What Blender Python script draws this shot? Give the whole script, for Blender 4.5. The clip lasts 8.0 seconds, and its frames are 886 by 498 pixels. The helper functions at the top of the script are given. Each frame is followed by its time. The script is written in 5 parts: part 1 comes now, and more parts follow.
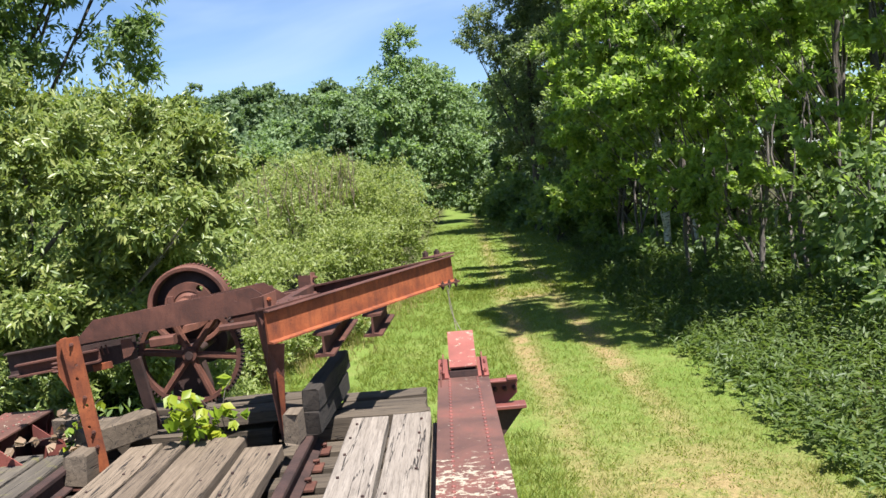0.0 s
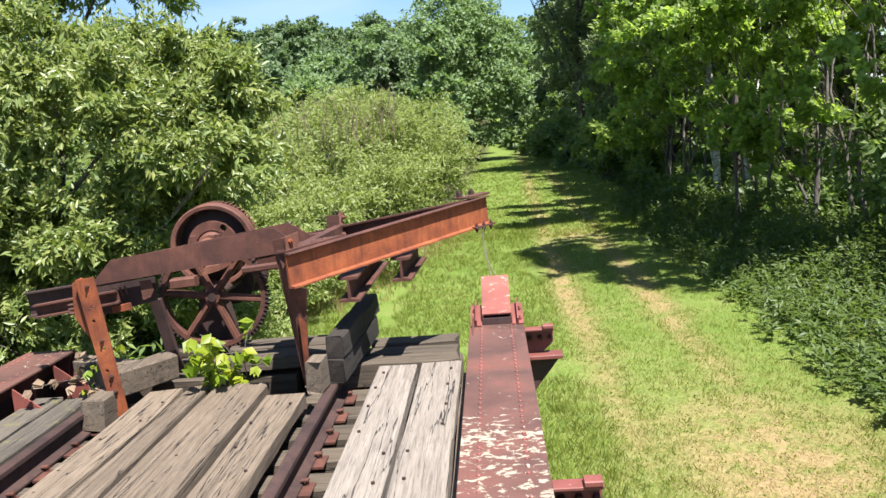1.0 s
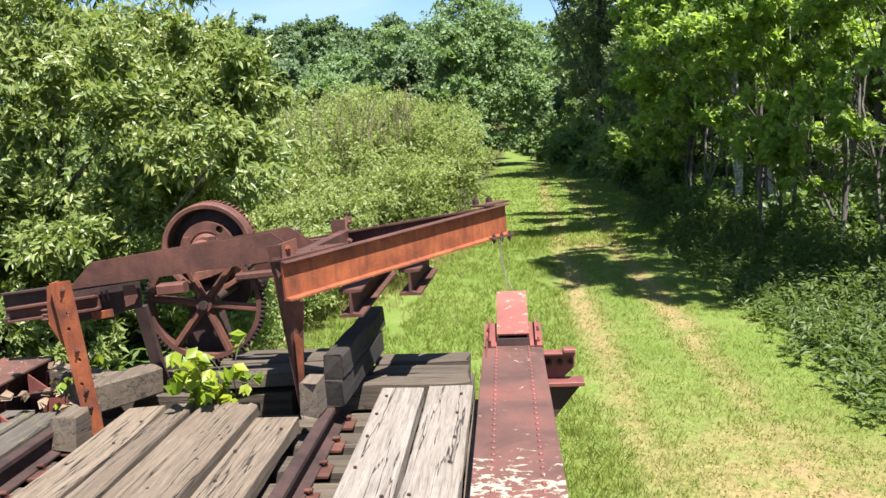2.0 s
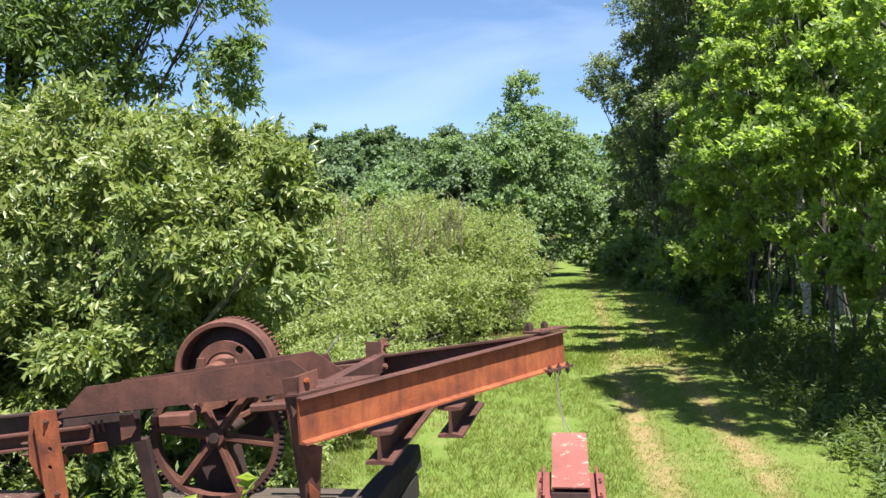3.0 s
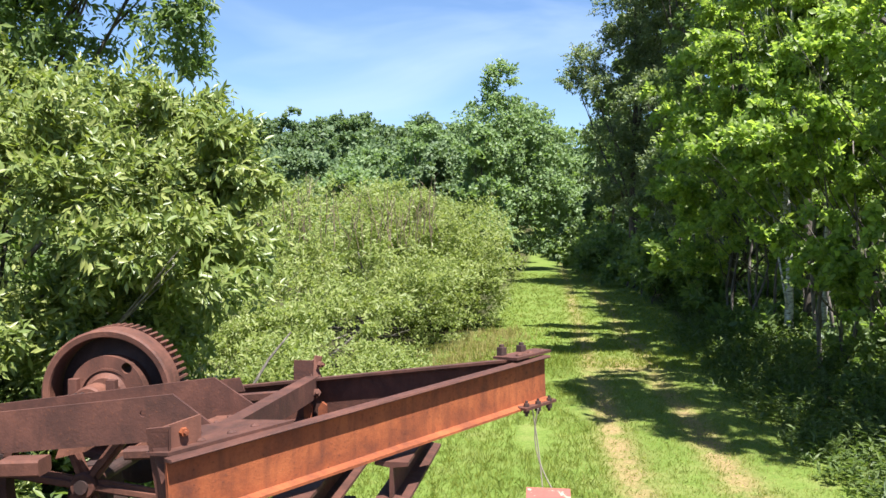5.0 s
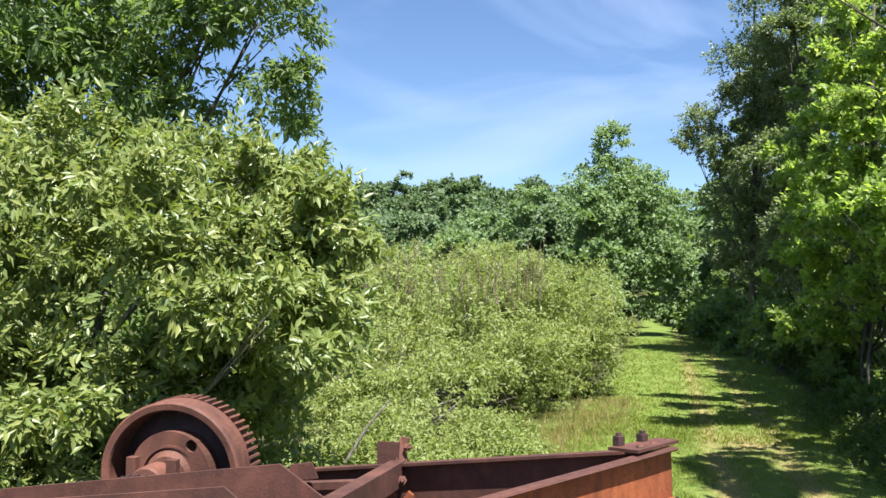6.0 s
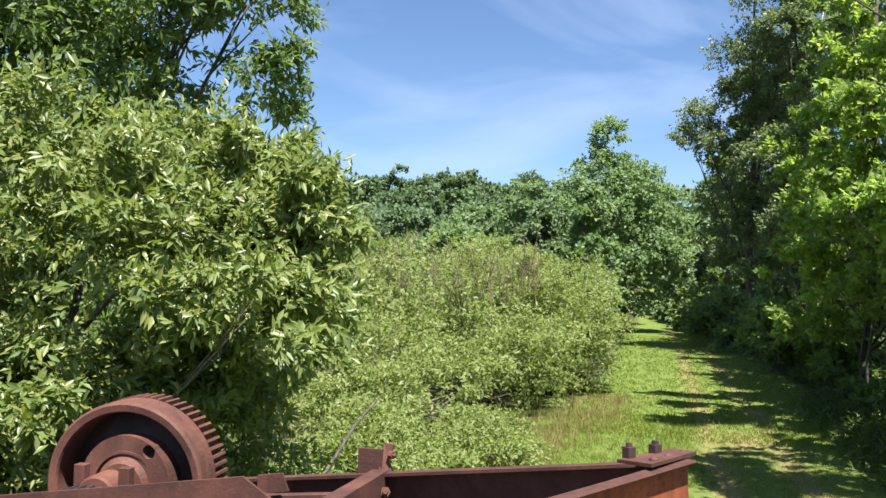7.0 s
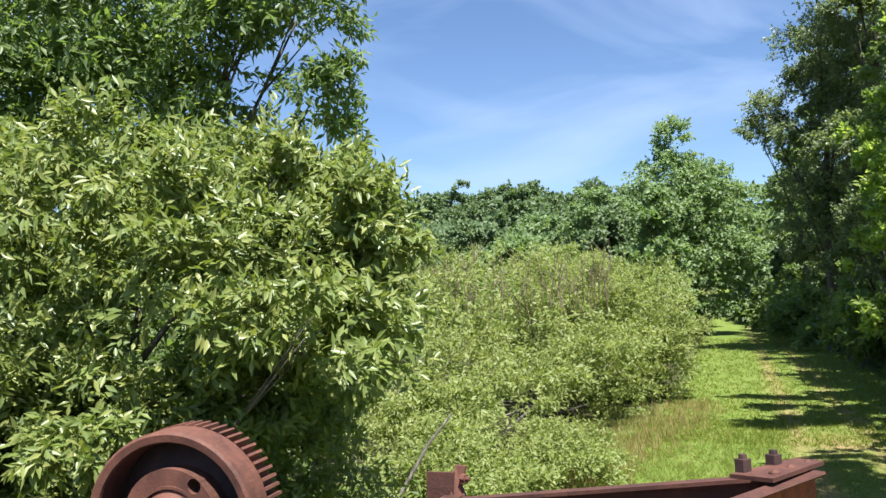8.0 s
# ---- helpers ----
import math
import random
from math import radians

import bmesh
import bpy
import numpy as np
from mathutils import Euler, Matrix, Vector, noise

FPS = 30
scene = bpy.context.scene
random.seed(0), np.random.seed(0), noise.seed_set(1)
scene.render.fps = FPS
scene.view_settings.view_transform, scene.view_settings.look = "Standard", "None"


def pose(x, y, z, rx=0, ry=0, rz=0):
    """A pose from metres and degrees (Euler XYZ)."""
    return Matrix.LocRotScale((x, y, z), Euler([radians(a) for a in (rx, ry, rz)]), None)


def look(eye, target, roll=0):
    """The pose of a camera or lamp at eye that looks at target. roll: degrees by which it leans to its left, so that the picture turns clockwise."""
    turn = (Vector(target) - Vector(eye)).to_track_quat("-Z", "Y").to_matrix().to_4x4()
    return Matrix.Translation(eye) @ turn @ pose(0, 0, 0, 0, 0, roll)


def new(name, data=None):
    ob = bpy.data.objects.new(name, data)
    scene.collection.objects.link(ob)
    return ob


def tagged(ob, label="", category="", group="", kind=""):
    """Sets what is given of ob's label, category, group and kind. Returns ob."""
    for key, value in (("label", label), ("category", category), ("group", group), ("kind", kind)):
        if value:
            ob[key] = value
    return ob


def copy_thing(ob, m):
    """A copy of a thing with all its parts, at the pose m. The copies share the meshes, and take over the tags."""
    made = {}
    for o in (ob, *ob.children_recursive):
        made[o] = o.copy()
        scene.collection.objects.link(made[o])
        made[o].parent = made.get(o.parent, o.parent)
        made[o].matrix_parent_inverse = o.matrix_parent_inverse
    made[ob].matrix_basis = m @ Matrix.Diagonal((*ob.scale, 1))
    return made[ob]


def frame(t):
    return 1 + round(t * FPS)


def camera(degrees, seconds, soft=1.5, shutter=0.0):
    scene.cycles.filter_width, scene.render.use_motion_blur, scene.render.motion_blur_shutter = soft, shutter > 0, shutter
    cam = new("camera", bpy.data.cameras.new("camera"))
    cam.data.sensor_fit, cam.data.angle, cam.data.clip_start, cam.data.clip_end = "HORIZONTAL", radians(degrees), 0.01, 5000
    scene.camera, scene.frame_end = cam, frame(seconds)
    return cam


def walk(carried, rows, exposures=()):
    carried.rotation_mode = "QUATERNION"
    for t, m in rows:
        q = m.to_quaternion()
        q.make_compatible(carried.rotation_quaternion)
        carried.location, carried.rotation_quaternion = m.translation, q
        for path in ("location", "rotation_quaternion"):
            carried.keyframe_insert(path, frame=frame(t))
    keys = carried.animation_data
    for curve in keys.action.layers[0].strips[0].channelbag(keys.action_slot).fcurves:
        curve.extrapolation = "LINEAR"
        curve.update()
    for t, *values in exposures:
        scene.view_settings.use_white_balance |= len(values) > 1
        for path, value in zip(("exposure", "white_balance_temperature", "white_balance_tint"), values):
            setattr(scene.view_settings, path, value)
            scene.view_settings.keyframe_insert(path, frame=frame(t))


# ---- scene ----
cam = camera(54.2, 8.0)
PATH = [
    (0, (0.542, 0.414, 3.56), (0.531, 2.408, 3.407), -4.8),
    (0.5, (0.58, 0.62, 3.557), (0.429, 2.608, 3.395), -4.4),
    (1, (0.619, 0.828, 3.547), (0.497, 2.803, 3.258), -4.5),
    (1.2, (0.62, 0.941, 3.544), (0.515, 2.913, 3.228), -3.7),
    (2.3, (0.565, 1.68, 3.517), (0.38, 3.66, 3.296), -2.2),
    (2.5, (0.582, 1.874, 3.531), (0.365, 3.857, 3.377), -1.9),
    (3, (0.536, 2.252, 3.564), (0.275, 4.235, 3.535), -1.4),
    (3.5, (0.468, 2.567, 3.577), (0.052, 4.523, 3.564), -1.2),
    (4, (0.472, 2.906, 3.567), (-0.033, 4.841, 3.582), -1.7),
    (4.2, (0.488, 3.051, 3.596), (0.071, 5.008, 3.587), -1.5),
    (5.3, (0.462, 3.809, 3.577), (0.272, 5.799, 3.523), 0.6),
    (5.5, (0.451, 3.951, 3.571), (0.175, 5.932, 3.566), 0.4),
    (6, (0.432, 4.233, 3.593), (-0.017, 6.18, 3.681), 1.0),
    (6.5, (0.361, 4.422, 3.586), (-0.101, 6.367, 3.654), 2.4),
    (7, (0.352, 4.68, 3.573), (-0.086, 6.63, 3.649), 1.6),
    (7.5, (0.352, 4.966, 3.564), (-0.161, 6.896, 3.657), -0.6),
    (8, (0.253, 5.124, 3.509), (-0.331, 7.034, 3.62), -1.6),
]
walk(cam, [(t, look(eye, target, roll)) for t, eye, target, roll in PATH], [(t, stops, 5930, 12) for t, stops in ((0.0, 1.45), (0.5, 1.36), (1.0, 1.55), (2.5, 1.63), (3.5, 1.45), (4.2, 1.52), (5.5, 1.67), (6.5, 1.46), (8.0, 1.47))])

# ---- light ----
SUN_EL, SUN_AZ = 66.0, (0.55, -0.835)
sun = new("sun", bpy.data.lights.new("sun", "SUN"))
sun.data.energy, sun.data.angle, sun.data.color = 4.9, radians(0.5), (1.0, 0.94, 0.84)
toward = Vector((SUN_AZ[0], SUN_AZ[1], 0)).normalized() * math.cos(radians(SUN_EL)) + Vector((0, 0, math.sin(radians(SUN_EL))))
sun.matrix_world = look(Vector((0, 0, 40)) + toward * 30, (0, 0, 40))
world = bpy.data.worlds.new("sky")
world.use_nodes = True
scene.world = world
wn, wl = world.node_tree.nodes, world.node_tree.links
sky = wn.new("ShaderNodeTexSky")
sky.sky_type, sky.sun_disc = "NISHITA", False
sky.sun_elevation, sky.sun_rotation = radians(SUN_EL), math.atan2(SUN_AZ[0], SUN_AZ[1])
sky.air_density, sky.dust_density, sky.ozone_density = 0.92, 0.12, 3.4
# thin high cirrus streaks over the whole sky
wtc, wmap, wnoise, wramp, wmix = (wn.new(k) for k in ("ShaderNodeTexCoord", "ShaderNodeMapping", "ShaderNodeTexNoise", "ShaderNodeValToRGB", "ShaderNodeMix"))
wmap.inputs["Rotation"].default_value = (radians(10), radians(32), radians(20))
wmap.inputs["Scale"].default_value = (1.6, 1.6, 5.0)
wnoise.inputs["Scale"].default_value, wnoise.inputs["Detail"].default_value = 1.6, 5.0
wnoise.inputs["Distortion"].default_value = 0.5
wramp.color_ramp.elements[0].position, wramp.color_ramp.elements[1].position = 0.5, 0.92
wmix.data_type = "RGBA"
wl.new(wtc.outputs["Generated"], wmap.inputs["Vector"])
wl.new(wmap.outputs[0], wnoise.inputs["Vector"])
wl.new(wnoise.outputs["Fac"], wramp.inputs["Fac"])
wl.new(wramp.outputs["Color"], wmix.inputs[0])
wl.new(sky.outputs[0], wmix.inputs[6])
wmix.inputs[7].default_value = (5.0, 6.0, 7.8, 1)
wl.new(wmix.outputs[2], wn["Background"].inputs["Color"])
wn["Background"].inputs["Strength"].default_value = 0.057


# ---- materials ----
def material(name):
    m = bpy.data.materials.new(name)
    m.use_nodes = True
    nt = m.node_tree
    return m, nt, nt.nodes["Principled BSDF"]


def node(nt, kind, **inputs):
    n = nt.nodes.new("ShaderNode" + kind)
    for key, value in inputs.items():
        n.inputs[key].default_value = value
    return n


def ramp(nt, source, stops):
    r = nt.nodes.new("ShaderNodeValToRGB")
    e = r.color_ramp.elements
    while len(e) < len(stops):
        e.new(0.5)
    for el, (pos, col) in zip(e, stops):
        el.position, el.color = pos, (*col, 1) if len(col) == 3 else col
    nt.links.new(source, r.inputs["Fac"])
    return r.outputs["Color"]


def blend(nt, fac, a, b, mode="MIX"):
    n = nt.nodes.new("ShaderNodeMix")
    n.data_type, n.blend_type = "RGBA", mode
    for s, v in ((0, fac), (6, a), (7, b)):
        if isinstance(v, (int, float)):
            n.inputs[s].default_value = v
        elif isinstance(v, tuple):
            n.inputs[s].default_value = (*v, 1)
        else:
            nt.links.new(v, n.inputs[s])
    return n.outputs[2]


def coords(nt, scale=(1, 1, 1), kind="Object"):
    tc, mp = nt.nodes.new("ShaderNodeTexCoord"), nt.nodes.new("ShaderNodeMapping")
    mp.inputs["Scale"].default_value = scale
    nt.links.new(tc.outputs[kind], mp.inputs["Vector"])
    return mp.outputs[0]


def noise_of(nt, vec, scale, detail=4.0, rough=0.55, distortion=0.0):
    n = node(nt, "TexNoise", Scale=scale, Detail=detail, Roughness=rough, Distortion=distortion)
    nt.links.new(vec, n.inputs["Vector"])
    return n.outputs["Fac"]


def bumped(nt, bsdf, height, strength=0.4, distance=0.01):
    b = node(nt, "Bump", Strength=strength, Distance=distance)
    nt.links.new(height, b.inputs["Height"])
    nt.links.new(b.outputs[0], bsdf.inputs["Normal"])


def rust(name, dark, mid, bright, spot, share=0.55):
    m, nt, b = material(name)
    v = coords(nt)
    big = noise_of(nt, v, 3.5, 6, 0.65, 0.6)
    col = ramp(nt, big, [(0.3, dark), (0.5, mid), (0.72, bright)])
    streak = noise_of(nt, coords(nt, (14, 14, 2.0)), 1.5, 5, 0.6)
    col = blend(nt, ramp(nt, streak, [(0.45, (0, 0, 0)), (0.75, (0.6, 0.6, 0.6))]), col, dark)
    fine = noise_of(nt, v, 70, 4, 0.7)
    col = blend(nt, ramp(nt, fine, [(share, (0, 0, 0)), (share + 0.14, (0.75, 0.75, 0.75))]), col, spot)
    nt.links.new(col, b.inputs["Base Color"])
    nt.links.new(ramp(nt, fine, [(0.3, (0.62,) * 3), (0.7, (0.9,) * 3)]), b.inputs["Roughness"])
    b.inputs["Metallic"].default_value = 0.12
    bumped(nt, b, fine, 0.35, 0.006)
    return m


RUST_BROWN = rust("rust_brown", (0.0418, 0.0164, 0.0106), (0.0882, 0.0329, 0.0211), (0.139, 0.053, 0.0326), (0.162, 0.0583, 0.0269), 0.58)
RUST_MID = rust("rust_mid", (0.058, 0.0233, 0.0144), (0.128, 0.0488, 0.0298), (0.209, 0.0827, 0.048), (0.232, 0.0795, 0.0336), 0.58)
RUST_ORANGE = rust("rust_orange", (0.09, 0.026, 0.013), (0.25, 0.066, 0.02), (0.38, 0.112, 0.034), (0.05, 0.02, 0.013), 0.58)
RUST_DARK = rust("rust_dark", (0.024, 0.0131, 0.0106), (0.0479, 0.0248, 0.0199), (0.0799, 0.0402, 0.0298), (0.104, 0.0438, 0.0265), 0.6)


def flaking_paint(name, low, mid_, high, spread):
    m, nt, b = material(name)
    v = coords(nt)
    base = ramp(nt, noise_of(nt, v, 2.5, 6, 0.6, 0.4), [(0.3, low), (0.52, mid_), (0.75, high)])
    fine = noise_of(nt, v, 60, 4, 0.7)
    base = blend(nt, ramp(nt, fine, [(0.5, (0, 0, 0)), (0.72, (0.5,) * 3)]), base, low)
    # flakes of pale undercoat, gathered in patches
    flake = noise_of(nt, coords(nt, (8, 11, 10)), 1.9, 6, 0.66, 0.5)
    xyz = nt.nodes.new("ShaderNodeSeparateXYZ")
    nt.links.new(coords(nt, (0.1, 0.1, 0.1)), xyz.inputs[0])
    stretch = ramp(nt, xyz.outputs["Y"], [(k, (v * spread,) * 3) for k, v in ((0.0, 0.4), (0.13, 0.5), (0.2, 0.58), (0.29, 0.62), (0.345, 0.42), (0.55, 0.4))])
    patch = blend(nt, 0.25, stretch, noise_of(nt, coords(nt, (0.9, 0.75, 1)), 1.1, 2, 0.5))
    amount = nt.nodes.new("ShaderNodeMath")
    amount.operation = "MULTIPLY_ADD"
    nt.links.new(patch, amount.inputs[0])
    amount.inputs[1].default_value = 0.75
    nt.links.new(flake, amount.inputs[2])
    mask = ramp(nt, amount.outputs[0], [(0.985, (0, 0, 0)), (1.0, (1, 1, 1))])
    pale = ramp(nt, fine, [(0.3, (0.24, 0.2, 0.14)), (0.7, (0.4, 0.34, 0.25))])
    nt.links.new(blend(nt, mask, base, pale), b.inputs["Base Color"])
    b.inputs["Roughness"].default_value = 0.62
    bumped(nt, b, blend(nt, 0.6, fine, mask), 0.35, 0.006)
    return m


STUB_PAINT = flaking_paint("salmon_red_paint", (0.15, 0.048, 0.036), (0.23, 0.07, 0.052), (0.3, 0.095, 0.07), 1.28)
PLATE_PAINT = flaking_paint("flaking_brown_red_paint", (0.066, 0.033, 0.025), (0.118, 0.054, 0.039), (0.185, 0.062, 0.044), 1.0)
RED_PAINT = flaking_paint("faded_red_paint", (0.11, 0.034, 0.026), (0.19, 0.056, 0.042), (0.27, 0.082, 0.06), 1.0)


def wood(name, light, mid, dark, axis="y", moss=0.0):
    m, nt, b = material(name)
    s = {"y": (26, 1.1, 26), "x": (1.1, 26, 26), "z": (26, 26, 1.1)}[axis]
    oi = nt.nodes.new("ShaderNodeObjectInfo")
    v = coords(nt, s)
    add = nt.nodes.new("ShaderNodeVectorMath")
    add.operation = "ADD"
    nt.links.new(v, add.inputs[0])
    mul = nt.nodes.new("ShaderNodeVectorMath")
    mul.operation = "SCALE"
    mul.inputs[0].default_value = (37, 53, 29)
    nt.links.new(oi.outputs["Random"], mul.inputs["Scale"])
    nt.links.new(mul.outputs[0], add.inputs[1])
    grain = noise_of(nt, add.outputs[0], 1.3, 7, 0.68, 0.5)
    col = ramp(nt, grain, [(0.26, dark), (0.45, mid), (0.68, light)])
    blot = noise_of(nt, coords(nt), 4.2, 5, 0.6)
    col = blend(nt, ramp(nt, blot, [(0.42, (0, 0, 0)), (0.72, (0.7,) * 3)]), col, mid)
    col = blend(nt, 0.3, col, ramp(nt, oi.outputs["Random"], [(0, dark), (1, light)]))
    if moss:
        mo = noise_of(nt, coords(nt), 9, 5, 0.7)
        col = blend(nt, ramp(nt, mo, [(0.55, (0, 0, 0)), (0.7, (moss,) * 3)]), col, (0.16, 0.15, 0.035))
    # dark checks along the grain
    long_ = nt.nodes.new("ShaderNodeVectorMath")
    long_.operation = "MULTIPLY"
    long_.inputs[1].default_value = {"y": (0.3, 0.22, 0.3), "x": (0.22, 0.3, 0.3), "z": (0.3, 0.3, 0.22)}[axis]
    nt.links.new(add.outputs[0], long_.inputs[0])
    crack = noise_of(nt, long_.outputs[0], 1.5, 4, 0.5, 0.35)
    cmask = ramp(nt, crack, [(0.452, (1, 1, 1)), (0.457, (0, 0, 0)), (0.463, (0, 0, 0)), (0.468, (1, 1, 1))])
    fine = noise_of(nt, add.outputs[0], 4.5, 4, 0.7)
    col = blend(nt, ramp(nt, fine, [(0.36, (0.5,) * 3), (0.52, (0, 0, 0))]), col, dark)
    col = blend(nt, cmask, tuple(0.35 * c for c in dark), col)
    nt.links.new(col, b.inputs["Base Color"])
    b.inputs["Roughness"].default_value = 0.88
    bumped(nt, b, blend(nt, 0.5, grain, cmask), 0.7, 0.012)
    return m


WOOD_PALE = wood("weathered_pale_plank", (0.3, 0.256, 0.208), (0.19, 0.156, 0.123), (0.05, 0.038, 0.029))
WOOD_GREY = wood("weathered_grey_plank", (0.235, 0.178, 0.122), (0.14, 0.102, 0.066), (0.034, 0.023, 0.015))
WOOD_MOSSY = wood("mossy_plank", (0.151, 0.126, 0.0944), (0.0884, 0.0723, 0.0535), (0.0314, 0.0252, 0.0189), "y", 0.7)
WOOD_TIE = wood("old_tie", (0.135, 0.102, 0.068), (0.075, 0.056, 0.037), (0.024, 0.017, 0.011), "x")
# dark old wood, deepened further so the colour holds the shade under the boom
WOOD_DARK_SHADED = wood("dark_shaded_timber", (0.05, 0.037, 0.026), (0.026, 0.019, 0.013), (0.01, 0.007, 0.005))
WOOD_TIMBER = wood("timber_end", (0.192, 0.145, 0.0975), (0.113, 0.0832, 0.0545), (0.0355, 0.0256, 0.0175), "y")


def leaf_material(name, a, b_, c, trans=0.35, gloss=0.42):
    a, b_, c = ((min(0.6, q[0] * 1.07), q[1], q[2]) for q in (a, b_, c))
    m, nt, b = material(name)
    geo = nt.nodes.new("ShaderNodeNewGeometry")
    col = ramp(nt, geo.outputs["Random Per Island"], [(0.0, a), (0.5, b_), (1.0, c)])
    patch = noise_of(nt, coords(nt), 0.55, 3, 0.6)
    col = blend(nt, ramp(nt, patch, [(0.4, (0, 0, 0)), (0.7, (0.55,) * 3)]), col, b_)
    nt.links.new(col, b.inputs["Base Color"])
    b.inputs["Roughness"].default_value = gloss
    b.inputs["Specular IOR Level"].default_value = 0.32
    tr = nt.nodes.new("ShaderNodeBsdfTranslucent")
    nt.links.new(blend(nt, 1.0, col, (1.55, 1.65, 0.7), "MULTIPLY"), tr.inputs["Color"])
    mix = nt.nodes.new("ShaderNodeMixShader")
    mix.inputs[0].default_value = trans
    nt.links.new(b.outputs[0], mix.inputs[1])
    nt.links.new(tr.outputs[0], mix.inputs[2])
    nt.links.new(mix.outputs[0], nt.nodes["Material Output"].inputs["Surface"])
    return m


LEAF_ASH = leaf_material("leaf_ash", (0.1, 0.146, 0.04), (0.165, 0.22, 0.057), (0.262, 0.292, 0.094), 0.32, 0.36)
LEAF_BUSH = leaf_material("leaf_bush", (0.142, 0.194, 0.0529), (0.207, 0.264, 0.0756), (0.287, 0.326, 0.123), 0.42, 0.45)
LEAF_MAPLE = leaf_material("leaf_maple", (0.14, 0.215, 0.065), (0.225, 0.32, 0.086), (0.32, 0.4, 0.115), 0.6, 0.42)
LEAF_DARK = leaf_material("leaf_dark", (0.085, 0.14, 0.052), (0.135, 0.2, 0.068), (0.195, 0.26, 0.098), 0.5, 0.42)
LEAF_WOOD = leaf_material("leaf_wood", (0.132, 0.204, 0.0587), (0.212, 0.298, 0.0795), (0.332, 0.406, 0.114), 0.6, 0.4)
LEAF_POPLAR = leaf_material("leaf_poplar", (0.095, 0.14, 0.07), (0.15, 0.2, 0.097), (0.225, 0.268, 0.15), 0.42, 0.36)
LEAF_FAR = leaf_material("leaf_far", (0.113, 0.183, 0.0798), (0.17, 0.255, 0.106), (0.227, 0.313, 0.146), 0.4, 0.5)
LEAF_HILL = leaf_material("leaf_hill", (0.07, 0.115, 0.05), (0.105, 0.165, 0.07), (0.155, 0.215, 0.1), 0.32, 0.55)
LEAF_VINE = leaf_material("leaf_vine", (0.113, 0.194, 0.0144), (0.187, 0.266, 0.018), (0.319, 0.347, 0.0288), 0.45, 0.4)
LEAF_DRY = leaf_material("leaf_dry", (0.16, 0.112, 0.064), (0.24, 0.176, 0.112), (0.32, 0.248, 0.16), 0.25, 0.6)
LEAF_WEED = leaf_material("leaf_weed", (0.06, 0.097, 0.028), (0.095, 0.143, 0.042), (0.148, 0.192, 0.065), 0.4, 0.45)
BLADE = leaf_material("grass_blade", (0.105, 0.153, 0.0213), (0.163, 0.211, 0.029), (0.252, 0.272, 0.0469), 0.4, 0.5)
STRAW = leaf_material("straw_blade", (0.2, 0.19, 0.06), (0.29, 0.26, 0.1), (0.38, 0.33, 0.15), 0.35, 0.6)


def bark(name, a, b_, c, scale=(9, 9, 2)):
    m, nt, b = material(name)
    n = noise_of(nt, coords(nt, scale), 2.0, 6, 0.65, 0.4)
    nt.links.new(ramp(nt, n, [(0.35, a), (0.52, b_), (0.7, c)]), b.inputs["Base Color"])
    b.inputs["Roughness"].default_value = 0.9
    bumped(nt, b, n, 0.7, 0.03)
    return m


BARK = bark("bark_brown", (0.035, 0.028, 0.022), (0.08, 0.065, 0.05), (0.15, 0.125, 0.1))
BARK_PALE = bark("bark_pale", (0.08, 0.075, 0.07), (0.52, 0.5, 0.46), (0.72, 0.7, 0.66), (3, 3, 7))
BARK_TWIG = bark("bark_twig", (0.12, 0.085, 0.055), (0.22, 0.16, 0.105), (0.32, 0.25, 0.17))
BARK_GREY = bark("bark_grey", (0.06, 0.05, 0.042), (0.14, 0.12, 0.1), (0.24, 0.21, 0.18))


def ground_material():
    m, nt, b = material("ground_grass")
    pos = nt.nodes.new("ShaderNodeNewGeometry").outputs["Position"]
    fine, mid, big = noise_of(nt, pos, 16, 5, 0.7), noise_of(nt, pos, 1.7, 5, 0.65), noise_of(nt, pos, 0.3, 4, 0.6)
    grass = ramp(nt, fine, [(0.3, (0.08, 0.115, 0.022)), (0.52, (0.128, 0.178, 0.034)), (0.75, (0.19, 0.235, 0.055))])
    grass = blend(nt, ramp(nt, mid, [(0.45, (0, 0, 0)), (0.75, (0.55,) * 3)]), grass, (0.235, 0.225, 0.08))
    grass = blend(nt, ramp(nt, big, [(0.42, (0, 0, 0)), (0.6, (0.6,) * 3)]), grass, (0.1, 0.15, 0.024))
    sand = ramp(nt, fine, [(0.3, (0.2, 0.13, 0.062)), (0.7, (0.36, 0.25, 0.13))])
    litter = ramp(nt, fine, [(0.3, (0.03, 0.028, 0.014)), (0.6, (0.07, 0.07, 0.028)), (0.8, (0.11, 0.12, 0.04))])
    wear = nt.nodes.new("ShaderNodeVertexColor")
    wear.layer_name = "wear"
    sep = nt.nodes.new("ShaderNodeSeparateColor")
    nt.links.new(wear.outputs["Color"], sep.inputs[0])
    worn = nt.nodes.new("ShaderNodeMath")
    worn.operation = "MULTIPLY"
    nt.links.new(sep.outputs[0], worn.inputs[0])
    nt.links.new(ramp(nt, blend(nt, 0.3, mid, fine), [(0.37, (0.2,) * 3), (0.53, (1, 1, 1))]), worn.inputs[1])
    col = blend(nt, worn.outputs[0], grass, sand)
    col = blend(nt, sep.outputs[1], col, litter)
    nt.links.new(col, b.inputs["Base Color"])
    b.inputs["Roughness"].default_value = 0.95
    b.inputs["Specular IOR Level"].default_value = 0.1
    bumped(nt, b, blend(nt, 0.4, fine, mid), 0.9, 0.05)
    return m


